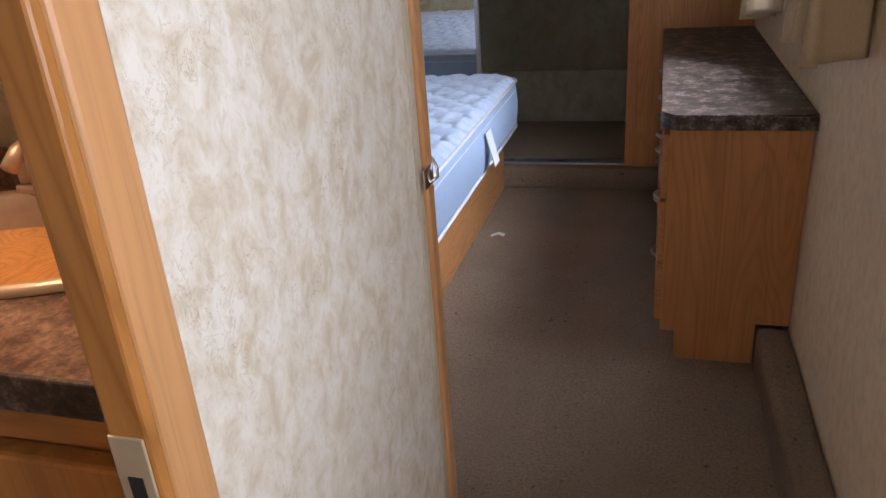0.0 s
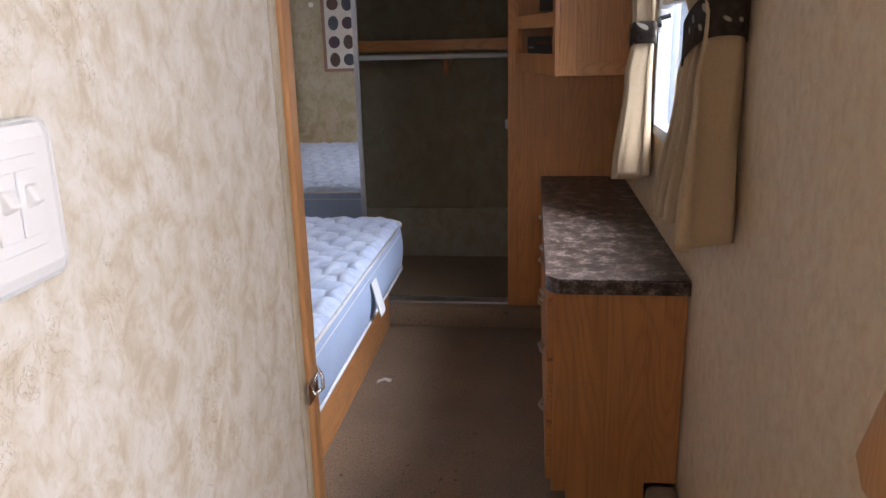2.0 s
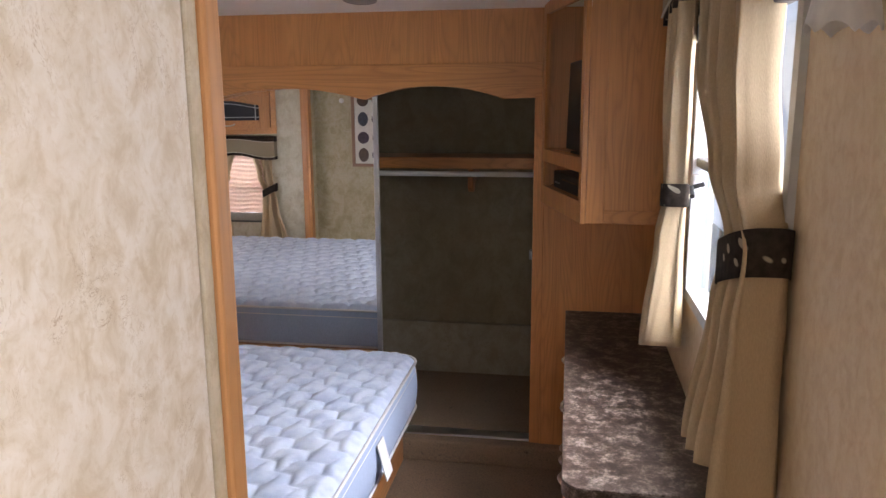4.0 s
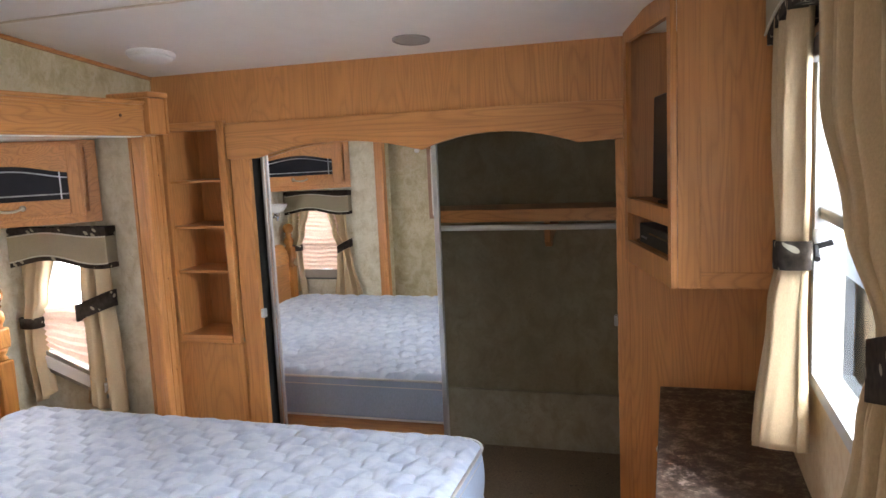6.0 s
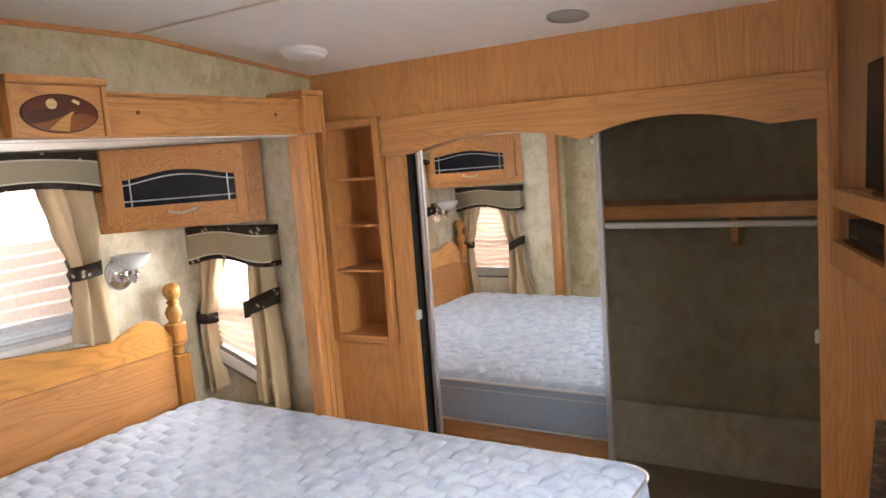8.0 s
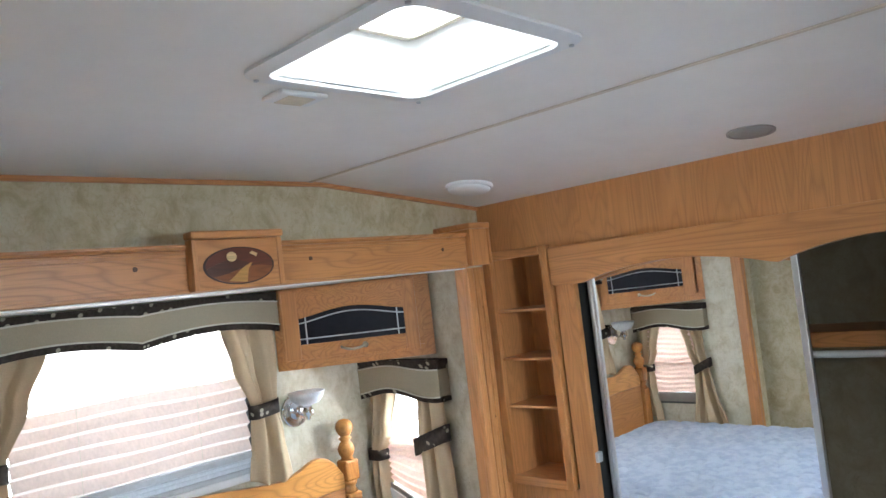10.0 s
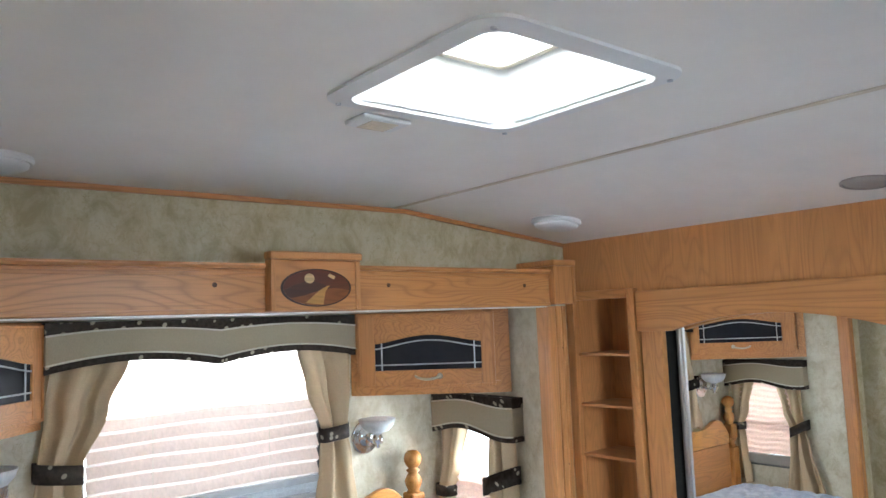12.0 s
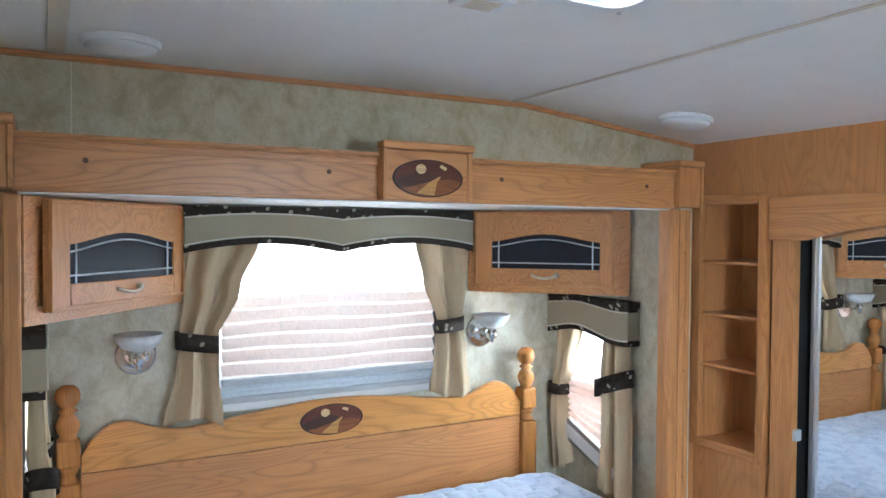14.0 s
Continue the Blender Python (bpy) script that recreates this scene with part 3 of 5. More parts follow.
for _y0, _y1 in ((1.215, 1.285), (3.398, 3.488)):
    post = thing("slide_trim_post", (XS, (_y0 + _y1) / 2, 0), "upright oak trim board beside the slide-out opening", "trim", "slide trim")
    _d = -0.055 if _y0 < 2 else 0.0
    part("board", box(XS + 0.001 + _d, -2.010 + _d, _y0, _y1, 0.002, 1.803, 0.003), OAK[2], post)
    for _g in (0.35, 0.72):
        part("flute", box(-2.010 + _d, -2.004 + _d, _y0 + (_y1 - _y0) * _g - 0.004, _y0 + (_y1 - _y0) * _g + 0.004, 0.002, 1.803, 0.002), OAK[2], post)
    _i = _y1 if _y0 < 2 else _y0
    part("bead", box(XS + 0.001 + _d, -1.999 + _d, _i - 0.02, _i + 0.02, 0.002, 1.803, 0.006), OAK[2], post)
    part("reveal", box(-2.070 + _d, XS + _d, _i - 0.012, _i + 0.012, 0.002, 1.80, 0.002), OAK[2], post)
    if _y0 > 2:
        part("return", box(-2.172, -2.160, _y1, 3.680, 0.002, 1.865), OAK[2], post)
    for _z in (1.64, 1.20, 0.8):
        part("screw", lathe([(0.006, 0), (0.006, 0.002), (0.004, 0.003)], (-2.010 + _d, (_y0 + _y1) / 2 + 0.02, _z), Matrix.Rotation(radians(90), 4, "Y"), 12), BRONZE, post)


# ---- corner cabinets ----
def corner_cabinet(a, b, corner, ends, label):
    a, b, c = Vector((*a, 0)), Vector((*b, 0)), Vector((*corner, 0))
    d = (b - a).normalized()
    n = Vector((-d.y, d.x, 0))
    if n.dot((a + b) / 2 - c) < 0:
        n = -n
    length = (b - a).length
    m = Matrix(((d.x, n.x, 0, a.x), (d.y, n.y, 0, a.y), (0, 0, 1, 0), (0, 0, 0, 1)))

    def loc(bm):
        bm.transform(m)
        return bm

    cab = thing("corner_cabinet", (*((a + b + c) / 3).xy, 1.447), label, "cabinet", "corner cabinets")
    e = 0.012
    plan = [tuple((a + d * 0.004).xy), tuple((b - d * 0.004).xy), tuple((c + (a - c) * 0.004 + (b - c) * 0.004).xy)]
    part("body", prism(plan, 2, 1.450, Z_SLIDE - 0.003), OAK[0], cab)
    z0, z1 = 1.447, Z_SLIDE - 0.004
    part("face_frame", loc(slab(1, 0.0, 0.018, 0.004, length - 0.004, z0, z1, [(0.05, length - 0.05, z0 + 0.05, z1 - 0.03)])), OAK[1], cab)
    u0, u1, w0, w1 = ends[0], length - ends[1], z0 + 0.032, z1 - 0.008
    g0, g1, h0, h1 = u0 + 0.078, u1 - 0.058, w0 + 0.076, w0 + 0.192
    arch = [(g1 + (g0 - g1) * k / 24, h1 + 0.034 * math.sin(math.pi * k / 24) ** 1.4) for k in range(25)]
    door = part("door", loc(box(u0, u1, 0.018, 0.030, w0, w1)), OAK[1], cab)
    # rails and stiles stand proud round the arched opening
    top = prism([(g0 - 0.002, h1), (g0 - 0.002, w1), (g1 + 0.002, w1), (g1 + 0.002, h1)] + arch, 1, 0.030, 0.044)
    part("rail", loc(top), OAK[1], door)
    part("rail", loc(box(g0, g1, 0.030, 0.044, w0, h0, 0.003)), OAK[1], door)
    for p, q in ((u0, g0), (g1, u1)):
        part("stile", loc(box(p, q, 0.030, 0.044, w0, w1, 0.004)), OAK[2], door)
    for p, q, r, s in ((u0, u1, w1 - 0.012, w1), (u0, u1, w0, w0 + 0.012)):
        part("edge_bead", loc(box(p, q, 0.044, 0.049, r, s, 0.002)), OAK[1], door)
    for p in (u0, u1 - 0.012):
        part("edge_bead", loc(box(p, p + 0.012, 0.044, 0.049, w0, w1, 0.002)), OAK[2], door)
    part("pane", loc(prism([(g0, h0), (g1, h0)] + [(p, q) for p, q in arch], 1, 0.031, 0.035)), DARKGLASS, door, "smoked leaded glass")
    came = tube([(p, 0.037, q - 0.022) for p, q in arch], 0.0032, 6)
    for p in (g0 + 0.030, g1 - 0.030):
        add(came, tube([(p, 0.037, h0), (p, 0.037, h1 + 0.010)], 0.0032, 6))
    add(came, tube([(g0, 0.037, h0 + 0.024), (g1, 0.037, h0 + 0.024)], 0.0032, 6))
    part("came", loc(came), CAME, door)
    mid, hz = (u0 + u1) / 2 + 0.01, w0 + 0.042
    grip = tube([(mid + 0.055 * math.cos(math.pi * k / 12), 0.046 + 0.022 * math.sin(math.pi * k / 12), hz + 0.006 * math.cos(2 * math.pi * k / 12)) for k in range(13)], 0.006, 8)
    pull = part("handle", loc(grip), NICKEL, door, "curved nickel pull", True)
    part("boss", loc(lathe([(0.004, 0.044), (0.011, 0.046), (0.013, 0.054), (0.009, 0.061), (0.003, 0.063)], (mid + 0.052, 0, hz + 0.006), Matrix.Rotation(radians(-90), 4, "X"), 14)), NICKEL, pull, smooth=True)
    return cab


corner_cabinet((XB, 3.045), (-2.395, S1), (XB, S1), (0.040, 0.070), "honey oak corner cabinet with an arched leaded-glass door")
corner_cabinet((-2.335, S0), (XB, 1.795), (XB, S0), (0.072, 0.036), "honey oak corner cabinet with an arched leaded-glass door")


# ---- windows ----
def on_wall(axis, wall, out):
    """Turns (u, depth from the wall, z) into the world for a wall across an axis."""
    def m(bm):
        if axis == 0:
            bm.transform(Matrix(((0, out, 0, wall), (1, 0, 0, 0), (0, 0, 1, 0), (0, 0, 0, 1))))
        else:
            bm.transform(Matrix(((1, 0, 0, 0), (0, out, 0, wall), (0, 0, 1, 0), (0, 0, 0, 1))))
        return bm
    return m


def window(name, axis, wall, out, u0, u1, z0, z1, label, mid=None, metal=None, clear=None):
    place = on_wall(axis, wall, out)
    p = place(box((u0 + u1) / 2, (u0 + u1) / 2 + 0.001, 0, 0.001, z0, z0 + 0.001))
    at = tuple(p.verts[:][0].co)
    p.free()
    w = thing(name, at, label, "window")
    w["kind"] = "structure"
    part("window_frame", place(slab(1, -0.05, 0.014, u0 - 0.022, u1 + 0.022, z0 - 0.022, z1 + 0.022, [(u0 + 0.012, u1 - 0.012, z0 + 0.012, z1 - 0.012)])), metal or ALU, w)
    pane = part("pane", place(box(u0 + 0.012, u1 - 0.012, -0.036, -0.031, z0 + 0.012, z1 - 0.012)), clear or GLASS, w)
    pane.visible_shadow = False
    if mid:
        part("meeting_rail", place(box(u0 + 0.012, u1 - 0.012, -0.030, 0.004, mid - 0.014, mid + 0.014, 0.003)), ALU, w)
    return w, place


def pleats(u0, u1, z0, z1, step=0.022, depth=0.012, at=0.012, skew=0.0, long=0.5, only=None):
    """A pleated sheet; skew lets its lower part hang askew; only keeps a single fold side."""
    bm = bmesh.new()
    n = max(2, int((z1 - z0) / step))
    cols = 14
    rows = []
    for k in range(2 * n + 1):
        f = (k // 2 + (k % 2) * long) / n
        row = []
        for c in range(cols + 1):
            u = u0 + (u1 - u0) * c / cols
            drop = skew * (c / cols - 0.5) * f * f + 0.004 * math.sin(9 * c / cols + 5 * f)
            row.append(bm.verts.new((u, at + depth * (k % 2), z1 - (z1 - z0) * f - drop)))
        rows.append(row)
    for k, (a, b) in enumerate(zip(rows, rows[1:])):
        for c in range(cols if only in (None, k) else 0):
            bm.faces.new((a[c], a[c + 1], b[c + 1], b[c]))
    bmesh.ops.delete(bm, geom=[v for v in bm.verts if not v.link_faces], context="VERTS")
    return bm


def curtain(place, origin, rows, folds, seed, tie, label, group, cols=72):
    """A cloth panel. rows: (z, u0, u1, lift, fold depth) from top to hem; tie: (z, height, slant)."""
    rnd = random.Random(seed)
    ph = [rnd.uniform(0, 6.28) for _ in range(4)]
    bm, grid, steps = bmesh.new(), [], 60
    zs = [r[0] for r in rows]

    def at(z):
        for p, q in zip(rows, rows[1:]):
            if p[0] >= z >= q[0]:
                f = (p[0] - z) / (p[0] - q[0])
                f = f * f * (3 - 2 * f)
                return [p[i] + (q[i] - p[i]) * f for i in range(1, 5)]
        return rows[-1][1:]

    for s in range(steps + 1):
        z = zs[0] + (zs[-1] - zs[0]) * s / steps
        u0, u1, lift, amp = at(z)
        row = []
        for c in range(cols + 1):
            f = c / cols
            w = f + 0.025 * math.sin(7 * f + ph[0])
            fold = 0.5 + 0.5 * math.sin(2 * math.pi * folds * w + ph[1] + 0.35 * math.sin(3 * z + ph[2]))
            fold = fold ** 0.8 + 0.11 * math.sin(2 * math.pi * folds * 2.3 * w + ph[3] + 2 * z)
            row.append(bm.verts.new((u0 + (u1 - u0) * f + 0.003 * math.sin(23 * f + 11 * z), lift + amp * fold, z - (0.020 * math.sin(5 * f + ph[2]) * max(0.0, s / steps - 0.9) * 10))))
        grid.append(row)
    for a, b in zip(grid, grid[1:]):
        for c in range(cols):
            bm.faces.new((a[c], a[c + 1], b[c + 1], b[c]))
    t = thing("curtain", origin, label, "curtain", group)
    ob = part("panel", place(bm), TAN, t, smooth=True)
    so = ob.modifiers.new("cloth", "SOLIDIFY")
    so.thickness = 0.002
    z, height, slant = tie
    u0, u1, lift, amp = at(z)
    band, n = bmesh.new(), 36
    ring = []
    for k in range(n):
        a = 2 * math.pi * k / n
        u = (u0 + u1) / 2 + ((u1 - u0) / 2 + 0.012) * math.copysign(abs(math.cos(a)) ** 0.7, math.cos(a))
        dd = lift + amp * 0.5 + (amp * 0.62 + 0.010) * math.copysign(abs(math.sin(a)) ** 0.7, math.sin(a))
        zz = z + slant * (u - (u0 + u1) / 2)
        ring.append([band.verts.new((u, max(0.003, dd), zz - height / 2)), band.verts.new((u, max(0.003, dd), zz + height / 2))])
    for k in range(n):
        p, q = ring[k], ring[(k + 1) % n]
        band.faces.new((p[0], q[0], q[1], p[1]))
    ob = part("tieback", place(band), LEAF, t, "dark leaf-patterned tieback", True)
    so = ob.modifiers.new("cloth", "SOLIDIFY")
    so.thickness = 0.003
    return t


def valance(place, origin, u0, u1, z0, z1, depth, wave, label, lip=0.028):
    """A padded cornice: a tan band between dark leafy bands with cord."""
    v = thing("valance", origin, label, "valance", "window valances")
    n = 48
    us = [k / n for k in range(n + 1)]

    def strip(lo, hi, d0, d1, bev=0.0):
        pts = [(u0 + (u1 - u0) * f, lo(f)) for f in us] + [(u0 + (u1 - u0) * f, hi(f)) for f in reversed(us)]
        return place(prism(pts, 1, d0, d1, bev))

    low, high = (lambda f: z0 + wave(f)), (lambda f: z1)
    b0, b1 = (lambda f: z0 + lip + wave(f)), (lambda f: z1 - lip * 1.25 + 0.55 * wave(f) - 0.012)
    part("lower_band", strip(low, b0, 0.002, depth - 0.004), LEAF, v, "dark leaf-patterned border")
    part("panel", strip(b0, b1, 0.002, depth, 0.004), BAND, v)
    part("upper_band", strip(b1, high, 0.002, depth - 0.003), LEAF, v, "dark leaf-patterned border")
    for e in (b0, b1):
        part("cord", place(tube([(u0 + (u1 - u0) * f, depth + 0.001, e(f)) for f in us], 0.0035, 6)), CORD, v)
    return v


hump2 = lambda f: 0.034 * abs(math.sin(2 * math.pi * f)) ** 0.9
hump1 = lambda f: 0.030 * math.sin(math.pi * f) ** 2 + 0.012 * math.sin(2 * math.pi * f)

# window behind the bed
_w, PB = window("window_1", 0, XB, 1, 1.93, 2.87, 1.04, 1.74, "wide window behind the bed with a dark frame")
part("window_sill", PB(box(1.93, 2.87, 0.0, 0.03, 1.02, 1.0515, 0.004)), WHITE, _w)
sh = thing("pleated_shade", (XB + 0.03, 2.4, 1.15), "double pleated shade drawn down over the bed window", "window shade", "pleated shades")
part("head_rail", PB(box(1.945, 2.855, 0.004, 0.034, 1.70, 1.728, 0.003)), PALE, sh)
part("sheer", PB(pleats(1.945, 2.855, 1.462, 1.70, 0.03, 0.006)), SHEER, sh, "thin white upper shade")
# Every second fold side takes the brighter copy, as if catching window light.
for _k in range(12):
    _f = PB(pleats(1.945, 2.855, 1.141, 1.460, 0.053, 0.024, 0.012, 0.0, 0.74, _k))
    part(("pleat", "thin_fold")[_k % 2], _f, (SHADE, LITFOLD)[_k % 2], sh, ("pinkish pleat of cloth lit from behind", "fold side coloured brighter for light through the cloth")[_k % 2])
part("bottom_rail", PB(box(1.945, 2.855, 0.006, 0.044, 1.116, 1.144, 0.004)), PALE, sh)
for _y in (2.17, 2.63):
    part("cord", PB(tube([(_y, 0.036, 1.70), (_y, 0.036, 1.145)], 0.0012, 5)), CORD, sh)
part("lower_rail", PB(box(1.945, 2.855, 0.008, 0.032, 1.052, 1.073, 0.004)), PALE, sh)
part("lower_cloth", PB(box(1.945, 2.855, 0.010, 0.018, 1.0735, 1.1155)), GREYSHADE, sh, "grey gathered lower shade")
for _z in (1.085, 1.103):
    part("pleat", PB(box(1.945, 2.855, 0.0182, 0.024, _z - 0.007, _z + 0.007, 0.003)), GREYSHADE, sh)
valance(PB, (XB, 2.42, 1.64), 1.802, 3.020, 1.630, 1.806, 0.085, hump2, "long padded tan valance with dark leafy borders over the bed window")
curtain(PB, (XB, 1.88, 1.0), [(1.68, 1.83, 2.08, 0.03, 0.04), (1.50, 1.81, 2.00, 0.03, 0.055), (1.30, 1.785, 1.92, 0.035, 0.05), (1.20, 1.775, 1.925, 0.035, 0.055), (1.00, 1.735, 1.94, 0.035, 0.058)], 1.7, 3, (1.30, 0.065, -0.15), "tan side curtain gathered by a tieback beside the bed window", "bed window curtains")
curtain(PB, (XB, 2.92, 1.0), [(1.68, 2.76, 2.99, 0.03, 0.04), (1.50, 2.80, 2.98, 0.03, 0.055), (1.32, 2.86, 2.97, 0.035, 0.05), (1.20, 2.85, 2.99, 0.035, 0.055), (1.00, 2.83, 3.01, 0.035, 0.058)], 1.7, 5, (1.31, 0.060, 0.1), "tan side curtain gathered by a tieback beside the bed window", "bed window curtains")

# small windows at the ends of the slide-out
for _name, _wall, _out, _skew, _sd in (("window_2", S1, -1, 0.135, 11), ("window_3", S0, 1, 0.0, 21)):
    _w, P = window(_name, 1, _wall, _out, -2.83, -2.44, 0.74, 1.37, "small bedside window with a dark frame", 1.0)
    sh = thing("pleated_shade", (-2.63, _wall + _out * 0.02, 0.8), "pleated bedside shade hanging askew" if _skew else "pleated bedside shade drawn down", "window shade", "pleated shades")
    part("head_rail", P(box(-2.815, -2.455, 0.016, 0.040, 1.33, 1.355, 0.003)), PALE, sh)
    if _skew:
        part("pleated_cloth", P(pleats(-2.815, -2.455, 0.80, 1.062, 0.034, 0.012, 0.018, _skew)), SHADE2, sh, "pinkish pleated cloth lit from behind")
        part("pleated_cloth", P(pleats(-2.825, -2.765, 1.060, 1.33, 0.034, 0.010, 0.018)), SHADE2, sh, "pinkish pleated cloth lit from behind")
        for _z, _h, _mat in ((0.778, 0.012, SILL), (0.738, 0.027, WHITE), (0.700, 0.011, SILL)):
            rail = box(-0.20, 0.20, 0.014 + (0.006 if _mat == WHITE else 0), 0.034 + (0.006 if _mat == WHITE else 0), -_h, _h, 0.004)
            rail.transform(Matrix.Translation((-2.635, 0, _z)) @ Matrix.Rotation(radians(20), 4, "Y"))
            part("bottom_rail", P(rail), _mat, sh)
    else:
        part("pleated_cloth", P(pleats(-2.815, -2.455, 0.80, 1.33, 0.035, 0.012, 0.018)), SHADE2, sh, "pinkish pleated cloth lit from behind")
        part("bottom_rail", P(box(-2.825, -2.445, 0.014, 0.036, 0.735, 0.80, 0.004)), SILL, sh)
    valance(P, (-2.61, _wall, 1.25), -2.892, -2.335, 1.240, 1.425, 0.07, hump1, "short padded tan valance with dark leafy borders", 0.024)
    _wide = [(1.30, -2.53, -2.36, 0.02, 0.04), (1.07, -2.545, -2.35, 0.02, 0.045), (0.88, -2.535, -2.335, 0.025, 0.05), (0.58, -2.556, -2.325, 0.025, 0.05)] if _skew else [(1.30, -2.54, -2.36, 0.02, 0.04), (1.10, -2.49, -2.36, 0.02, 0.045), (0.98, -2.44, -2.34, 0.03, 0.055), (0.88, -2.45, -2.32, 0.03, 0.055), (0.58, -2.49, -2.25, 0.025, 0.05)]
    curtain(P, (-2.78, _wall, 0.6), [(1.30, -2.87, -2.68, 0.02, 0.04), (1.10, -2.86, -2.74, 0.02, 0.045), (0.98, -2.86, -2.78, 0.025, 0.05), (0.88, -2.86, -2.77, 0.025, 0.055), (0.62, -2.86, -2.74, 0.025, 0.05)], 2.2, _sd, (0.98, 0.05, 0.0), "narrow tan curtain tied back beside the bedside window", "bedside curtains")
    curtain(P, (-2.40, _wall, 0.6), _wide, 2.2, _sd + 1, (1.065, 0.075, 0.36) if _skew else (0.99, 0.06, 0.5), "narrow tan curtain tied back beside the bedside window", "bedside curtains")

# window over the dresser
_w, PR = window("window_4", 0, XR, -1, 1.775, 2.78, 1.09, 1.90, "dresser window with tinted glass in a pale grey frame", 1.50, PALE, TINTED)
part("latch", PR(box(2.66, 2.70, 0.004, 0.03, 1.40, 1.47, 0.006)), WHITE, _w, "white plastic window latch")
part("crank", PR(tube([(2.60, 0.006, 1.45), (2.60, 0.04, 1.44), (2.55, 0.045, 1.42)], 0.007, 8)), BLACK, _w, "black window crank")
part("shade_rail", PR(box(1.80, 2.76, 0.006, 0.045, 1.85, 1.895, 0.004)), ALU, _w)
curtain(PR, (XR, 1.85, 0.75), [(2.06, 1.80, 2.30, 0.022, 0.075), (1.75, 1.79, 2.26, 0.022, 0.078), (1.55, 1.765, 2.08, 0.016, 0.078), (1.42, 1.71, 1.93, 0.012, 0.070), (1.28, 1.69, 1.96, 0.012, 0.085), (0.975, 1.65, 2.00, 0.012, 0.115)], 5.6, 31, (1.392, 0.085, -0.30), "long tan curtain tied back over the dresser", "dresser window curtains")
curtain(PR, (XR, 2.80, 0.9), [(2.06, 2.60, 2.93, 0.04, 0.05), (1.70, 2.63, 2.90, 0.04, 0.055), (1.39, 2.72, 2.86, 0.035, 0.05), (1.25, 2.71, 2.88, 0.04, 0.065), (0.925, 2.65, 2.94, 0.045, 0.095)], 4.4, 33, (1.395, 0.07, -0.1), "long tan curtain tied back over the dresser", "dresser window curtains")
valance(PR, (XR, 2.28, 1.90), 1.68, 3.02, 1.925, 2.10, 0.10, hump2, "padded tan valance over the dresser window")

# Unseen window, added as an opening for the hall's side fill lamp.
window("window_fill", 0, XR, -1, -0.25, 0.62, 0.95, 1.92, "assumed hall window out of view, added as an opening for fill light")

# bright hazy sky beyond the windows
for _n, _bm in (("backdrop_east", box(3.0, 3.02, -1.5, 40.0, -0.8, 8.0)), ("backdrop_north", box(-7.0, -2.35, 5.2, 5.22, -0.5, 4.0)), ("backdrop_south", box(-7.0, -2.15, -1.6, -1.58, -0.5, 4.0)), ("backdrop_west", box(-6.0, -5.98, -1.5, 5.1, -0.5, 4.0))):
    setting(_n, _bm, HAZE, "plain bright hazy sky outside the windows")

# ---- bed ----
bed = thing("bed_base", (-1.8, 2.45, 0), "oak veneer platform bed base with a plain foot panel", "bed")
part("foot_panel", box(-0.765, -0.745, 1.40, 3.612, 0.0, 0.400, 0.003), OAK[1], bed)
part("near_panel", box(-2.80, -0.765, 1.42, 1.44, 0.0, 0.400, 0.003), OAK[0], bed)
part("platform", box(-2.88, -0.765, 1.44, 3.54, 0.372, 0.400), OAK[0], bed)

MX0, MX1, MY0, MY1, MZ0, MZ1 = -2.755, -0.620, 1.450, 3.385, 0.402, 0.632
mattress = thing("mattress", (-1.7, 2.42, MZ0), "bare white quilted mattress with pale blue sides on the bed base", "mattress")


def outline(r, grow=0.0, n=10):
    pts = []
    for cx, cy, a in ((MX1, MY1, 0), (MX0, MY1, 90), (MX0, MY0, 180), (MX1, MY0, 270)):
        sx, sy = (1 if cx == MX1 else -1), (1 if cy == MY1 else -1)
        for k in range(n + 1):
            t = radians(a + 90 * k / n)
            pts.append((cx - sx * r + (r + grow) * math.cos(t), cy - sy * r + (r + grow) * math.sin(t)))
    return pts


_b, _rings = bmesh.new(), []
for _k in range(9):
    _f = _k / 8
    _rings.append([_b.verts.new((x, y, MZ0 + (MZ1 - 0.022 - MZ0) * _f)) for x, y in outline(0.09, 0.012 * math.sin(math.pi * _f))])
for _p, _q in zip(_rings, _rings[1:]):
    for _k in range(len(_p)):
        _b.faces.new((_p[_k], _p[(_k + 1) % len(_p)], _q[(_k + 1) % len(_p)], _q[_k]))
_b.faces.new(_rings[0])
part("side", _b, BLUE, mattress, "pale blue border", True)
for _z in (MZ0 + 0.006, MZ1 - 0.024, MZ1 - 0.062):
    _o = outline(0.09, 0.004 if _z < 0.6 else 0.006)
    part("piping", tube([(x, y, _z) for x, y in _o + _o[:1]], 0.006 if _z != MZ1 - 0.062 else 0.0035, 8), PIPE, mattress, smooth=True)
_b, NX, NY = bmesh.new(), 360, 330
_g = []
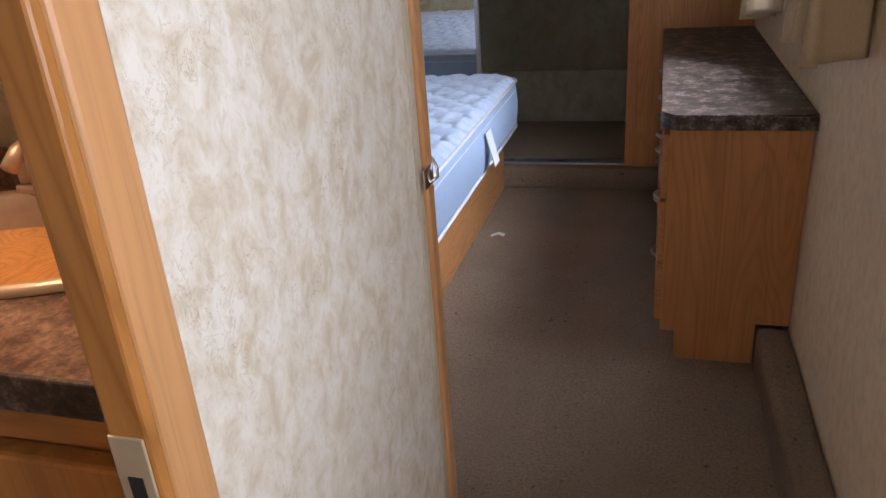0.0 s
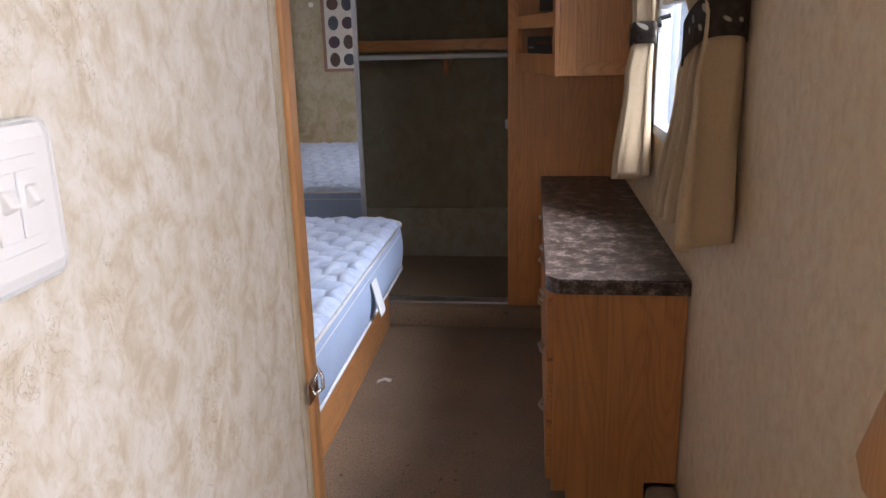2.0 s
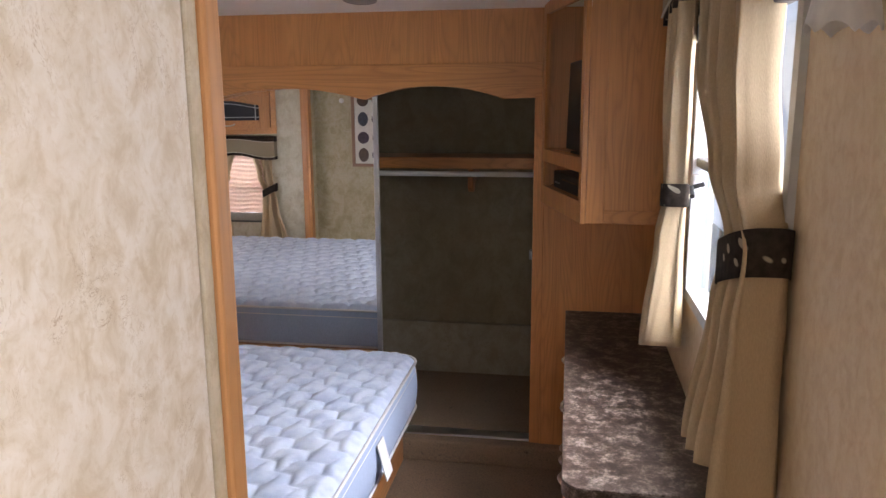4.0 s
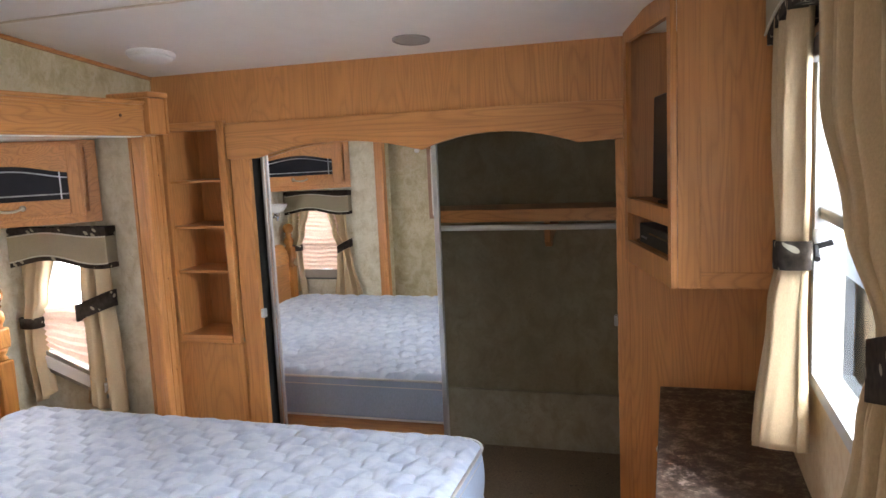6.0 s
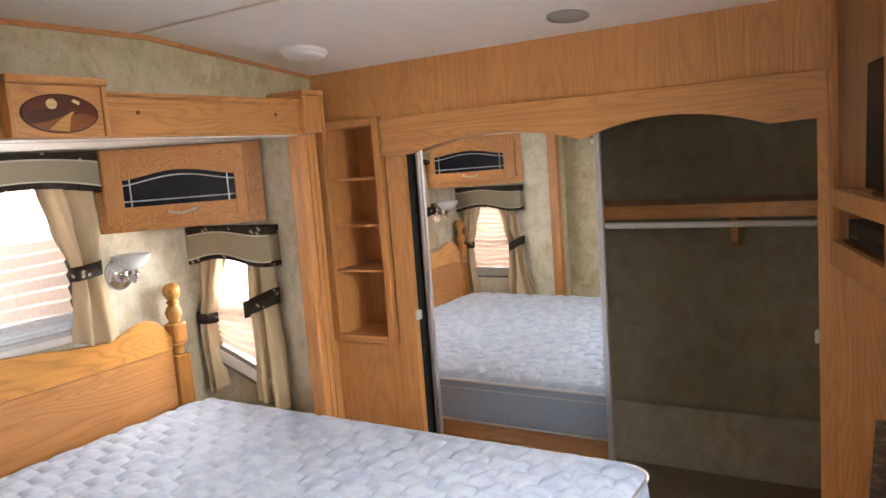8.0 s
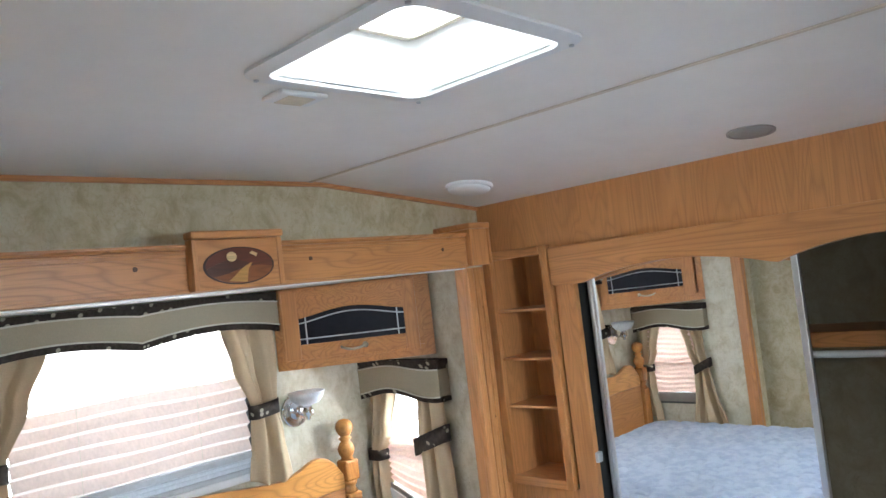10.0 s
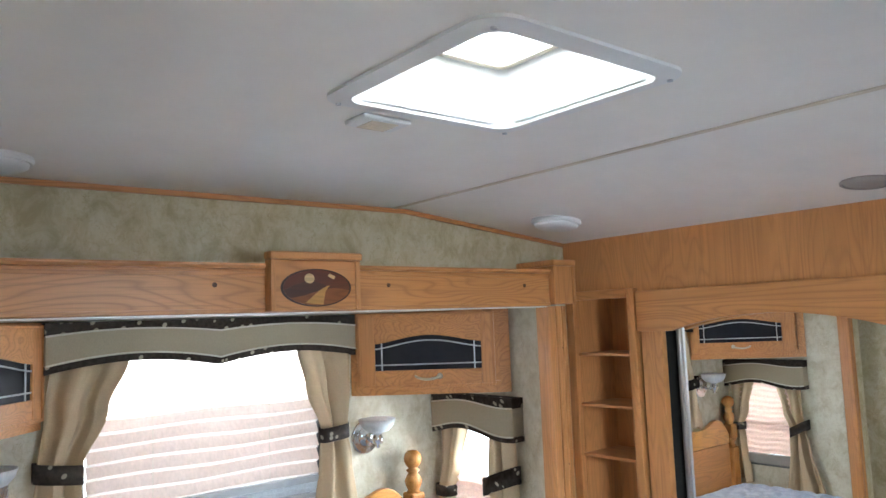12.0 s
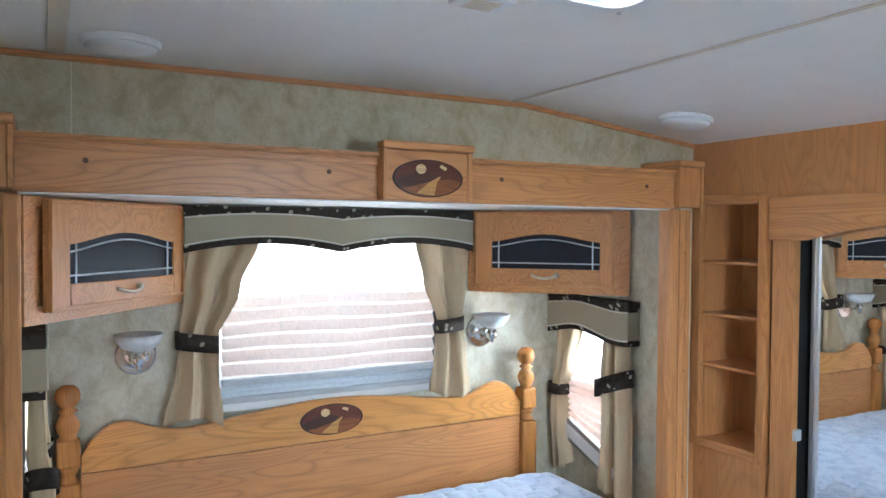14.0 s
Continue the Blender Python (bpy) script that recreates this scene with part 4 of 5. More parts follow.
for _i in range(NX + 1):
    _row = []
    for _j in range(NY + 1):
        x, y = MX0 + (MX1 - MX0) * _i / NX, MY0 + (MY1 - MY0) * _j / NY
        cx, cy, r = min(max(x, MX0 + 0.09), MX1 - 0.09), min(max(y, MY0 + 0.09), MY1 - 0.09), 0.09
        dx, dy = x - cx, y - cy
        if dx and dy:
            far = max(abs(dx), abs(dy)) / math.hypot(dx, dy)
            dx, dy = dx * far, dy * far
        d = math.hypot(dx, dy)
        edge = min(1.0, (r - d) / 0.045) if d else 1.0
        px, py = cx + dx, cy + dy
        p, q = (px + py) / 0.1485, (py - px) / 0.1485
        u = p + 0.17 * (2 * abs(2 * (q % 1) - 1) - 1)
        v = q + 0.10 * math.sin(2 * math.pi * u) + 0.5 * (math.floor(u) % 2)
        puff = abs(math.sin(math.pi * u)) ** 0.5 * (0.35 + 0.65 * abs(math.sin(math.pi * v)) ** 0.4) * 0.019
        puff += 0.004 * noise.noise((px * 2.4, py * 2.4, 0)) + 0.0018 * noise.noise((px * 21, py * 21, 3))
        _row.append(_b.verts.new((px, py, MZ1 - 0.024 + 0.024 * math.sin(max(0, edge) * math.pi / 2) + (puff - 0.0130) * max(0, edge))))
    _g.append(_row)
for _p, _q in zip(_g, _g[1:]):
    for _j in range(NY):
        _b.faces.new((_p[_j], _q[_j], _q[_j + 1], _p[_j + 1]))
part("quilted_top", _b, QUILT, mattress, "white quilted ticking", True)
_t = box(-0.606, -0.602, 2.62, 2.70, 0.43, 0.56, 0.001)
_t.transform(Matrix.Translation((-0.604, 2.66, 0.56)) @ Matrix.Rotation(radians(-14), 4, "Y") @ Matrix.Translation((0.604, -2.66, -0.56)))
part("tag", _t, PIPE, mattress, "white sewn-on law tag")

hb = thing("headboard", (-2.83, 2.36, 0.4), "honey oak headboard with turned posts and an oval landscape inlay", "headboard")


def crest(f):
    """Top edge of the headboard over 0..1: low shoulders, a rise, a shallow middle."""
    g = abs(f - 0.5) * 2
    return 0.966 + 0.075 * math.exp(-(g / 0.55) ** 2) + 0.065 * math.exp(-((g - 0.86) / 0.13) ** 2) - 0.055 * max(0, (g - 0.9) / 0.1) ** 2


_hy0, _hy1 = 1.462, 3.284
_top = [(_hy0 + (_hy1 - _hy0) * k / 72, crest(k / 72)) for k in range(73)]
part("crest_board", prism([(_hy0, 0.872), *_top, (_hy1, 0.872)], 0, -2.850, -2.822, 0.005), PINE[1], hb)
part("lower_board", box(-2.848, -2.826, _hy0, _hy1, 0.405, 0.870, 0.003), OAK[1], hb)
for _y in (1.423, 3.321):
    hp = part("post", box(-2.874, -2.798, _y - 0.040, _y + 0.040, 0.402, 0.845, 0.008), POSTW[0], hb)
    part("post_turning", lathe([(0.030, 0.845), (0.036, 0.852), (0.024, 0.868), (0.034, 0.885), (0.038, 0.90)], (-2.836, _y, 0)), POSTW[0], hp, smooth=True)
    part("post_block", box(-2.874, -2.798, _y - 0.038, _y + 0.038, 0.900, 0.995, 0.010), POSTW[0], hp)
    part("finial", lathe([(0.034, 0.993), (0.026, 1.005), (0.036, 1.025), (0.040, 1.045), (0.030, 1.068), (0.021, 1.080), (0.032, 1.092), (0.020, 1.102), (0.030, 1.112), (0.039, 1.130), (0.041, 1.145), (0.036, 1.165), (0.022, 1.178), (0.004, 1.182)], (-2.836, _y, 0)), POSTW[0], hp, "turned ball finial", True)
emblem(hb, -2.822, 2.37, 0.958, 0.265, 0.125)


def sconce(place, origin, u, z, label):
    s = thing("wall_sconce", origin, label, "wall lamp", "wall sconces")
    rot = Matrix.Rotation(radians(-90), 4, "X")
    part("backplate", place(lathe([(0.072, 0.001), (0.072, 0.008), (0.064, 0.014), (0.061, 0.012), (0.050, 0.020), (0.047, 0.018), (0.034, 0.026), (0.020, 0.032)], (u, 0, z), rot)), CHROME, s, smooth=True)
    part("arm", place(tube([(u, 0.025, z), (u, 0.06, z - 0.012), (u, 0.09, z - 0.006), (u, 0.105, z + 0.008)], 0.008)), CHROME, s, smooth=True)
    part("cup", place(lathe([(0.006, -0.045), (0.012, -0.040), (0.010, -0.030), (0.024, -0.022), (0.026, 0.0), (0.020, 0.012), (0.020, 0.022)], (u, 0.105, z + 0.008))), CHROME, s, smooth=True)
    part("shade", place(lathe([(0.020, 0.020), (0.052, 0.030), (0.072, 0.052), (0.082, 0.080), (0.079, 0.081), (0.068, 0.055), (0.049, 0.036), (0.016, 0.027)], (u, 0.105, z + 0.008))), FROST, s, "frosted glass bowl", True)
    return s


for _y in (1.645, 3.105):
    sconce(PB, (XB, _y, 1.2), _y, 1.260, "chrome wall sconce with an unlit frosted glass bowl beside the bed")
_s = thing("wall_sconce", (XR, 1.29, 1.72), "wall sconce with a frosted scalloped glass shade by the dresser window", "wall lamp", "wall sconces")
part("backplate", PR(lathe([(0.055, 0.001), (0.055, 0.008), (0.040, 0.018), (0.018, 0.030)], (1.29, 0, 1.89), Matrix.Rotation(radians(-90), 4, "X"))), CHROME, _s, smooth=True)
part("arm", PR(tube([(1.29, 0.025, 1.89), (1.29, 0.07, 1.905), (1.29, 0.098, 1.89), (1.29, 0.10, 1.855)], 0.008)), CHROME, _s, smooth=True)
_b = lathe([(0.014, 1.862), (0.024, 1.855), (0.031, 1.825), (0.034, 1.785), (0.039, 1.752), (0.037, 1.751), (0.032, 1.785), (0.029, 1.825), (0.022, 1.85), (0.011, 1.857)], (1.29, 0.10, 0), None, 40)
for _p in _b.verts:
    _a = math.atan2(_p.co.y - 0.10, _p.co.x - 1.29)
    if _p.co.z < 1.77:
        _p.co.z += 0.012 * abs(math.sin(3 * _a))
part("shade", PR(_b), FROST, _s, "frosted glass shade with a scalloped rim", True)

# ---- dresser ----
dr = thing("dresser", (0.2, 2.9, 0), "oak veneer built-in dresser with drawers along the outer wall", "dresser")
part("side_panel", prism([(0.030, 0.095), (0.030, 0.721), (XR - 0.003, 0.721), (XR - 0.003, 0.136), (0.298, 0.136), (0.298, 0.001), (0.075, 0.001), (0.075, 0.095)], 1, 2.100, 2.118), OAK[2], dr)
part("carcass", box(0.032, XR - 0.003, 2.118, 3.612, 0.136, 0.721), OAK[2], dr)
part("toe_kick", box(0.078, 0.29, 2.118, 3.612, 0.001, 0.136), OAK[1], dr)
for _c in range(3):
    for _r in range(3):
        _y0, _z0 = 2.125 + 0.50 * _c, 0.115 + 0.197 * _r
        dw = part("drawer", box(0.012, 0.0315, _y0, _y0 + 0.488, _z0, _z0 + 0.187, 0.004), OAK[1], dr)
        part("pull", tube([(0.012 - 0.014 * math.sin(math.pi * k / 10), _y0 + 0.21 + 0.075 * k / 10, _z0 + 0.12) for k in range(11)], 0.006, 8), NICKEL, dw, "nickel pull", True)
_c = 0.06
_plan = [(XR - 0.002, 2.072), (XR - 0.002, 3.655), (0.004, 3.655)] + [(0.004 + _c - _c * math.cos(math.pi / 2 * k / 8), 2.072 + _c - _c * math.sin(math.pi / 2 * k / 8)) for k in range(9)]
wt = thing("laminate_worktop", (0.2, 2.9, 0.722), "dark mottled laminate worktop with a rounded corner on the dresser", "worktop")
part("edge_band", prism(_plan, 2, 0.722, 0.7575), STONE, wt)
part("top_sheet", prism(_plan, 2, 0.7577, 0.764, 0.003), STONE, wt)

# television cupboard
tvA, tvB = Vector((0.064, 3.078, 0)), Vector((-0.100, 3.655, 0))
tvd = (tvB - tvA).normalized()
tvn = Vector((-tvd.y, tvd.x, 0))
tvm = Matrix(((tvd.x, tvn.x, 0, tvA.x), (tvd.y, tvn.y, 0, tvA.y), (0, 0, 1, 0), (0, 0, 0, 1)))
tvl = (tvB - tvA).length


def tvp(bm):
    bm.transform(tvm)
    return bm


tvc = thing("television_cupboard", (0.2, 3.35, 1.252), "hanging oak cupboard with open bays for television and receiver", "cupboard")
part("face_frame", tvp(slab(1, 0.0, 0.018, 0.0, tvl, 1.252, 2.11, [(0.035, tvl - 0.045, 1.487, 2.04), (0.035, tvl - 0.045, 1.330, 1.434)])), OAK[2], tvc)
part("side_panel", box(0.075, XR - 0.002, 3.084, 3.098, 1.256, 2.11), OAK[2], tvc)
part("side_stile", box(0.065, 0.128, 3.078, 3.0838, 1.252, 2.108, 0.002), OAK[2], tvc)
part("side_rail", box(0.128, XR - 0.002, 3.079, 3.0838, 1.252, 1.300, 0.002), OAK[0], tvc)
_fl = [(0.085, 3.10), (XR - 0.003, 3.10), (XR - 0.003, 3.655), (-0.075, 3.655)]
for _z0, _z1 in ((1.256, 1.272), (1.316, 1.330), (1.436, 1.485)):
    part("shelf", prism(_fl, 2, _z0, _z1), OAK[1], tvc)
part("back", box(XR - 0.012, XR - 0.003, 3.10, 3.655, 1.272, 2.04), OAK[2], tvc)
part("divider", tvp(box(0.02, tvl - 0.03, -0.36, -0.35, 1.487, 2.04)), OAK[2], tvc)
tv = thing("television", (0.16, 3.3, 1.487), "black flat television inside the hanging cupboard", "television")
part("screen", tvp(prism([(0.04, 1.50), (0.345, 1.50), (0.315, 1.83), (0.04, 1.84)], 1, -0.050, -0.018, 0.004)), BLACK, tv)
part("stand", tvp(box(0.08, 0.26, -0.12, -0.012, 1.487, 1.497, 0.003)), BLACK, tv)
part("neck", tvp(box(0.14, 0.20, -0.07, -0.05, 1.497, 1.53, 0.003)), BLACK, tv)
rc = thing("receiver", (0.12, 3.35, 1.33), "flat black disc player in the lower bay", "receiver")
part("case", tvp(box(0.06, 0.50, -0.26, -0.012, 1.331, 1.400, 0.004)), BLACK, rc)
part("slot", tvp(box(0.14, 0.36, -0.0125, -0.0095, 1.372, 1.378)), CHROME, rc)
for _k in range(4):
    part("button", tvp(lathe([(0.004, 0), (0.004, 0.003)], (0.40 + 0.02 * _k, -0.011, 1.355), Matrix.Rotation(radians(-90), 4, "X"), 10)), SATIN, rc)

# ---- ceiling fittings ----
for _x, _y, _tilt in ((-1.882, 3.318, -7.0), (-1.955, 1.520, 0)):
    _z = ZC - max(0, _y - KINK) * (ZC - Z_LOW) / (Y_CLOSET - KINK)
    cl = thing("ceiling_light", (_x, _y, _z), "round white unlit ceiling light", "ceiling light", "ceiling lights")
    r = Matrix.Rotation(radians(_tilt), 4, "X")
    part("base", lathe([(0.090, 0.001), (0.092, -0.008), (0.088, -0.015)], (_x, _y, _z), r, 40), WHITE, cl, smooth=False)
    part("lens", lathe([(0.082, -0.012), (0.080, -0.022), (0.070, -0.028), (0.040, -0.031), (0.002, -0.032)], (_x, _y, _z), r, 40), WHITE, cl, "white ribbed lens", True)
_z = ZC - (3.465 - KINK) * (ZC - Z_LOW) / (Y_CLOSET - KINK)
sp = thing("ceiling_speaker", (-0.862, 3.465, _z), "flat round grey ceiling speaker", "speaker")
_r = Matrix.Rotation(radians(-7.0), 4, "X")
part("rim", lathe([(0.070, 0.001), (0.070, -0.005), (0.063, -0.007), (0.061, -0.002)], (-0.862, 3.465, _z), _r, 40), GRILLE, sp)
part("grille", lathe([(0.062, -0.001), (0.059, -0.005), (0.03, -0.008), (0.002, -0.0085)], (-0.862, 3.465, _z), _r, 40), GRILLE, sp, smooth=True)
vt = thing("ceiling_vent", (-1.25, 2.105, ZC), "small white detector with a slotted cover", "detector")
_v = prism([(-1.290, 2.050), (-1.215, 2.050), (-1.215, 2.165), (-1.290, 2.165)], 2, ZC - 0.011, ZC - 0.001, 0.004)
part("cover", _v, WHITE, vt)
for _k in range(6):
    part("slat", box(-1.283 + 0.010 * _k, -1.278 + 0.010 * _k, 2.075, 2.14, ZC - 0.013, ZC - 0.0112), CREAM, vt)

ht = thing("roof_hatch", (-0.951, 2.163, ZC), "white roof hatch with a bright translucent lid and crank", "roof hatch")


def ring(cx, cy, ro, ri, rad, z0, z1, n=8):
    def rr(h, r):
        pts = []
        for sx, sy, a in ((1, 1, 0), (-1, 1, 90), (-1, -1, 180), (1, -1, 270)):
            for k in range(n + 1):
                t = radians(a + 90 * k / n)
                pts.append((cx + sx * (h - r) + r * math.cos(t), cy + sy * (h - r) + r * math.sin(t)))
        return pts
    bm = bmesh.new()
    o, i = rr(ro, rad), rr(ri, rad * 0.7)
    rows = [[bm.verts.new((x, y, z)) for x, y in p] for p, z in ((i, z1), (i, z0), (o, z0 + 0.004), (o, z1))]
    m = len(o)
    for a, b in zip(rows, rows[1:] + rows[:1]):
        for k in range(m):
            bm.faces.new((a[k], a[(k + 1) % m], b[(k + 1) % m], b[k]))
    return bm


part("trim_ring", ring(-0.951, 2.163, 0.235, 0.199, 0.053, ZC - 0.011, ZC - 0.001), WHITE, ht)
part("well", ring(-0.951, 2.163, 0.205, 0.199, 0.042, ZC - 0.004, ZC + 0.14), WHITE, ht)
for _s in (-1, 1):
    for _q in (-1, 1):
        part("screw", lathe([(0.005, 0), (0.005, -0.003)], (-0.951 + _s * 0.206, 2.163 + _q * 0.206, ZC - 0.0135), None, 10), PALE, ht)
part("lid_frame", ring(-0.951, 2.163, 0.198, 0.175, 0.03, ZC + 0.115, ZC + 0.135), CREAM, ht)
part("lid", lathe([(0.285, ZC + 0.141), (0.275, ZC + 0.16), (0.16, ZC + 0.20), (0.005, ZC + 0.212)], (-0.951, 2.163, 0), Matrix.Rotation(radians(45), 4, "Z"), 4), LID, ht, "translucent white lid")
part("crank", tube([(-0.83, 2.29, ZC + 0.12), (-0.85, 2.27, ZC + 0.07), (-0.88, 2.24, ZC + 0.065)], 0.006), SATIN, ht, "metal crank", True)
part("brace", box(-1.12, -0.78, 2.158, 2.168, ZC + 0.118, ZC + 0.128), SATIN, ht)

# ---- hall corner, switch, bath doorway ----
ct = thing("doorway_trim", (XH, 1.06, 0), "pale oak edge trim with a pocket-door slot at the doorway", "trim")
part("slot", box(XH - 0.030, XH - 0.004, 1.040, 1.0435, 0.002, ZC - 0.002), MATT, ct)
part("hall_strip", box(XH - 0.048, XH + 0.003, 1.0435, 1.064, 0.002, ZC - 0.002, 0.003), STRIP, ct, "narrow papered edge strip")
part("edge_strip", box(XH - 0.05, XH + 0.010, 1.064, 1.097, 0.002, ZC - 0.002, 0.004), MAPLE[2], ct)
lt = thing("door_latch", (XH, 1.05, 0.9), "small chrome latch catch on the doorway trim", "latch")
part("plate", box(XH + 0.008, XH + 0.012, 1.046, 1.090, 0.908, 0.940, 0.001), CHROME, lt)
part("hook", tube([(XH + 0.010, 1.07, 0.912), (XH + 0.020, 1.085, 0.918), (XH + 0.016, 1.097, 0.930), (XH + 0.010, 1.094, 0.945)], 0.0025, 8), CHROME, lt, smooth=True)
sw = thing("light_switch", (XH, 0.533, 1.27), "white double light switch plate on the hall wall", "light switch")
part("plate", box(XH + 0.001, XH + 0.016, 0.494, 0.586, 1.250, 1.350, 0.011), WHITE, sw)
part("insert", box(XH + 0.016, XH + 0.0175, 0.514, 0.562, 1.274, 1.330, 0.001), WHITE, sw)
for _y in (0.5185, 0.5395):
    rk = part("rocker", box(XH + 0.0175, XH + 0.0195, _y, _y + 0.018, 1.282, 1.322, 0.001), WHITE, sw)
    _l = box(-0.004, 0.006, -0.0045, 0.0045, -0.006, 0.006, 0.002)
    _l.transform(Matrix.Translation((XH + 0.0195, _y + 0.009, 1.306)) @ Matrix.Rotation(radians(-28), 4, "Y"))
    part("toggle", _l, WHITE, rk)
cs2 = thing("bath_door_frame", (XH, 0.42, 0), "varnished oak casing round the bathroom doorway", "door frame")
part("casing", box(XH + 0.001, XH + 0.013, 0.4055, 0.451, 0.002, 1.99, 0.005), MAPLE[2], cs2)
# The darker wood puts the shade of this unlit face into the colour.
part("jamb", box(XH - 0.022, XH + 0.012, 0.393, 0.405, 0.002, 1.96, 0.003), POSTW[0], cs2, "door jamb in darker wood for its unlit face")
part("casing", box(XH + 0.001, XH + 0.014, -0.458, -0.39, 0.002, 1.99, 0.005), OAK[2], cs2)
part("casing", box(XH + 0.001, XH + 0.014, -0.385, 0.385, 1.94, 1.99, 0.005), OAK[1], cs2)
part("strike_plate", box(XH - 0.021, XH + 0.008, 0.3905, 0.393, 0.885, 0.962, 0.001), BRASS, cs2, "brass strike plate")
part("strike_hole", box(XH - 0.012, XH + 0.000, 0.3895, 0.3906, 0.900, 0.928), MATT, cs2)

# bathroom vanity
vn = thing("vanity_cabinet", (-1.0, 0.8, 0), "oak bathroom vanity cabinet with a drawer and panelled doors", "vanity")
part("carcass", box(-1.56, -0.40, 0.56, 1.028, 0.08, 0.862), PINE[2], vn)
part("rail", box(-1.56, -0.40, 0.545, 0.5598, 0.80, 0.862, 0.002), PINE[0], vn)
for _x in (-1.54, -0.97):
    dd = part("door", box(_x, _x + 0.55, 0.530, 0.5598, 0.12, 0.788, 0.006), PINE[2], vn)
    part("panel", box(_x + 0.07, _x + 0.48, 0.523, 0.531, 0.19, 0.72, 0.007), PINE[2], dd)
ctp = bmesh.new()
_n, _cx, _cy, _rx, _ry = 48, -0.87, 0.815, 0.270, 0.170
_rect = []
for _k in range(_n):
    _a = 2 * math.pi * _k / _n
    _s = 1 / max(abs(math.cos(_a)) / 1.0, abs(math.sin(_a)) / 1.0)
    _px, _py = math.cos(_a) * _s, math.sin(_a) * _s
    _rect.append((_cx + (0.69 if _px < 0 else 0.47) * _px, _cy + (0.213 if _py > 0 else 0.295) * _py))
_in = [(_cx + _rx * math.cos(2 * math.pi * k / _n), _cy + _ry * math.sin(2 * math.pi * k / _n)) for k in range(_n)]
_rows = [[ctp.verts.new((x, y, z)) for x, y in p] for p, z in ((_in, 0.865), (_in, 0.905), (_rect, 0.905), (_rect, 0.865))]
for _p, _q in zip(_rows, _rows[1:] + _rows[:1]):
    for _k in range(_n):
        ctp.faces.new((_p[_k], _p[(_k + 1) % _n], _q[(_k + 1) % _n], _q[_k]))
bw = thing("bathroom_worktop", (-1.0, 0.77, 0.865), "brown mottled laminate vanity top with a thick front edge", "worktop")
part("top", ctp, STONEB, bw)
part("edge_band", box(-1.56, -0.40, 0.512, 0.5198, 0.864, 0.907, 0.003), STONE, bw, "darker speckled front edge")
solo("backsplash", box(-1.56, -0.40, 1.012, 1.028, 0.906, 0.975, 0.003), STONEB, "brown laminate splash strip behind the basin", "splashback")
sk = thing("sink", (_cx, _cy, 0.80), "oval bisque drop-in bathroom basin", "sink")
_bm = bmesh.new()
_prof = [(1.10, 0.906), (1.10, 0.914), (1.04, 0.920), (0.98, 0.914), (0.94, 0.890), (0.84, 0.82), (0.62, 0.775), (0.25, 0.765), (0.06, 0.763)]
_rows = [[_bm.verts.new((_cx + _rx * s * math.cos(2 * math.pi * k / _n), _cy + _ry * s * math.sin(2 * math.pi * k / _n), z)) for k in range(_n)] for s, z in _prof]
for _p, _q in zip(_rows, _rows[1:]):
    for _k in range(_n):
        _bm.faces.new((_p[_k], _p[(_k + 1) % _n], _q[(_k + 1) % _n], _q[_k]))
_bm.faces.new(_rows[-1])
part("basin", _bm, BISQUE, sk, smooth=True)
part("drain", lathe([(0.022, 0.764), (0.022, 0.768), (0.012, 0.767)], (_cx, _cy, 0), None, 20), CHROME, sk)
fc = thing("faucet", (-0.93, 0.985, 0.905), "bisque bathroom faucet with lever handles", "faucet")
part("base", box(-1.01, -0.85, 0.965, 1.008, 0.9065, 0.93, 0.008), BISQUE, fc)
part("spout", tube([(-0.93, 0.985, 0.93), (-0.93, 0.982, 0.985), (-0.93, 0.96, 1.01), (-0.93, 0.92, 1.00), (-0.93, 0.895, 0.98)], 0.013, 12), BISQUE, fc, smooth=True)
for _x in (-0.99, -0.87):
    kn = part("knob", lathe([(0.018, 0.93), (0.018, 0.95), (0.012, 0.97)], (_x, 0.987, 0), None, 16), BISQUE, fc, smooth=True)
    part("lever", box(_x - 0.006, _x + 0.045, 0.981, 0.993, 0.965, 0.973, 0.003), BISQUE, kn)
mc = thing("medicine_cabinet", (-1.1, 0.95, 1.15), "oak bathroom wall cabinet above the basin", "cabinet")
part("body", box(-1.55, -0.62, 0.90, 1.028, 1.16, 1.85, 0.004), PINE[2], mc)
part("rail", box(-1.55, -0.62, 0.885, 0.8998, 1.16, 1.21, 0.003), PINE[0], mc)

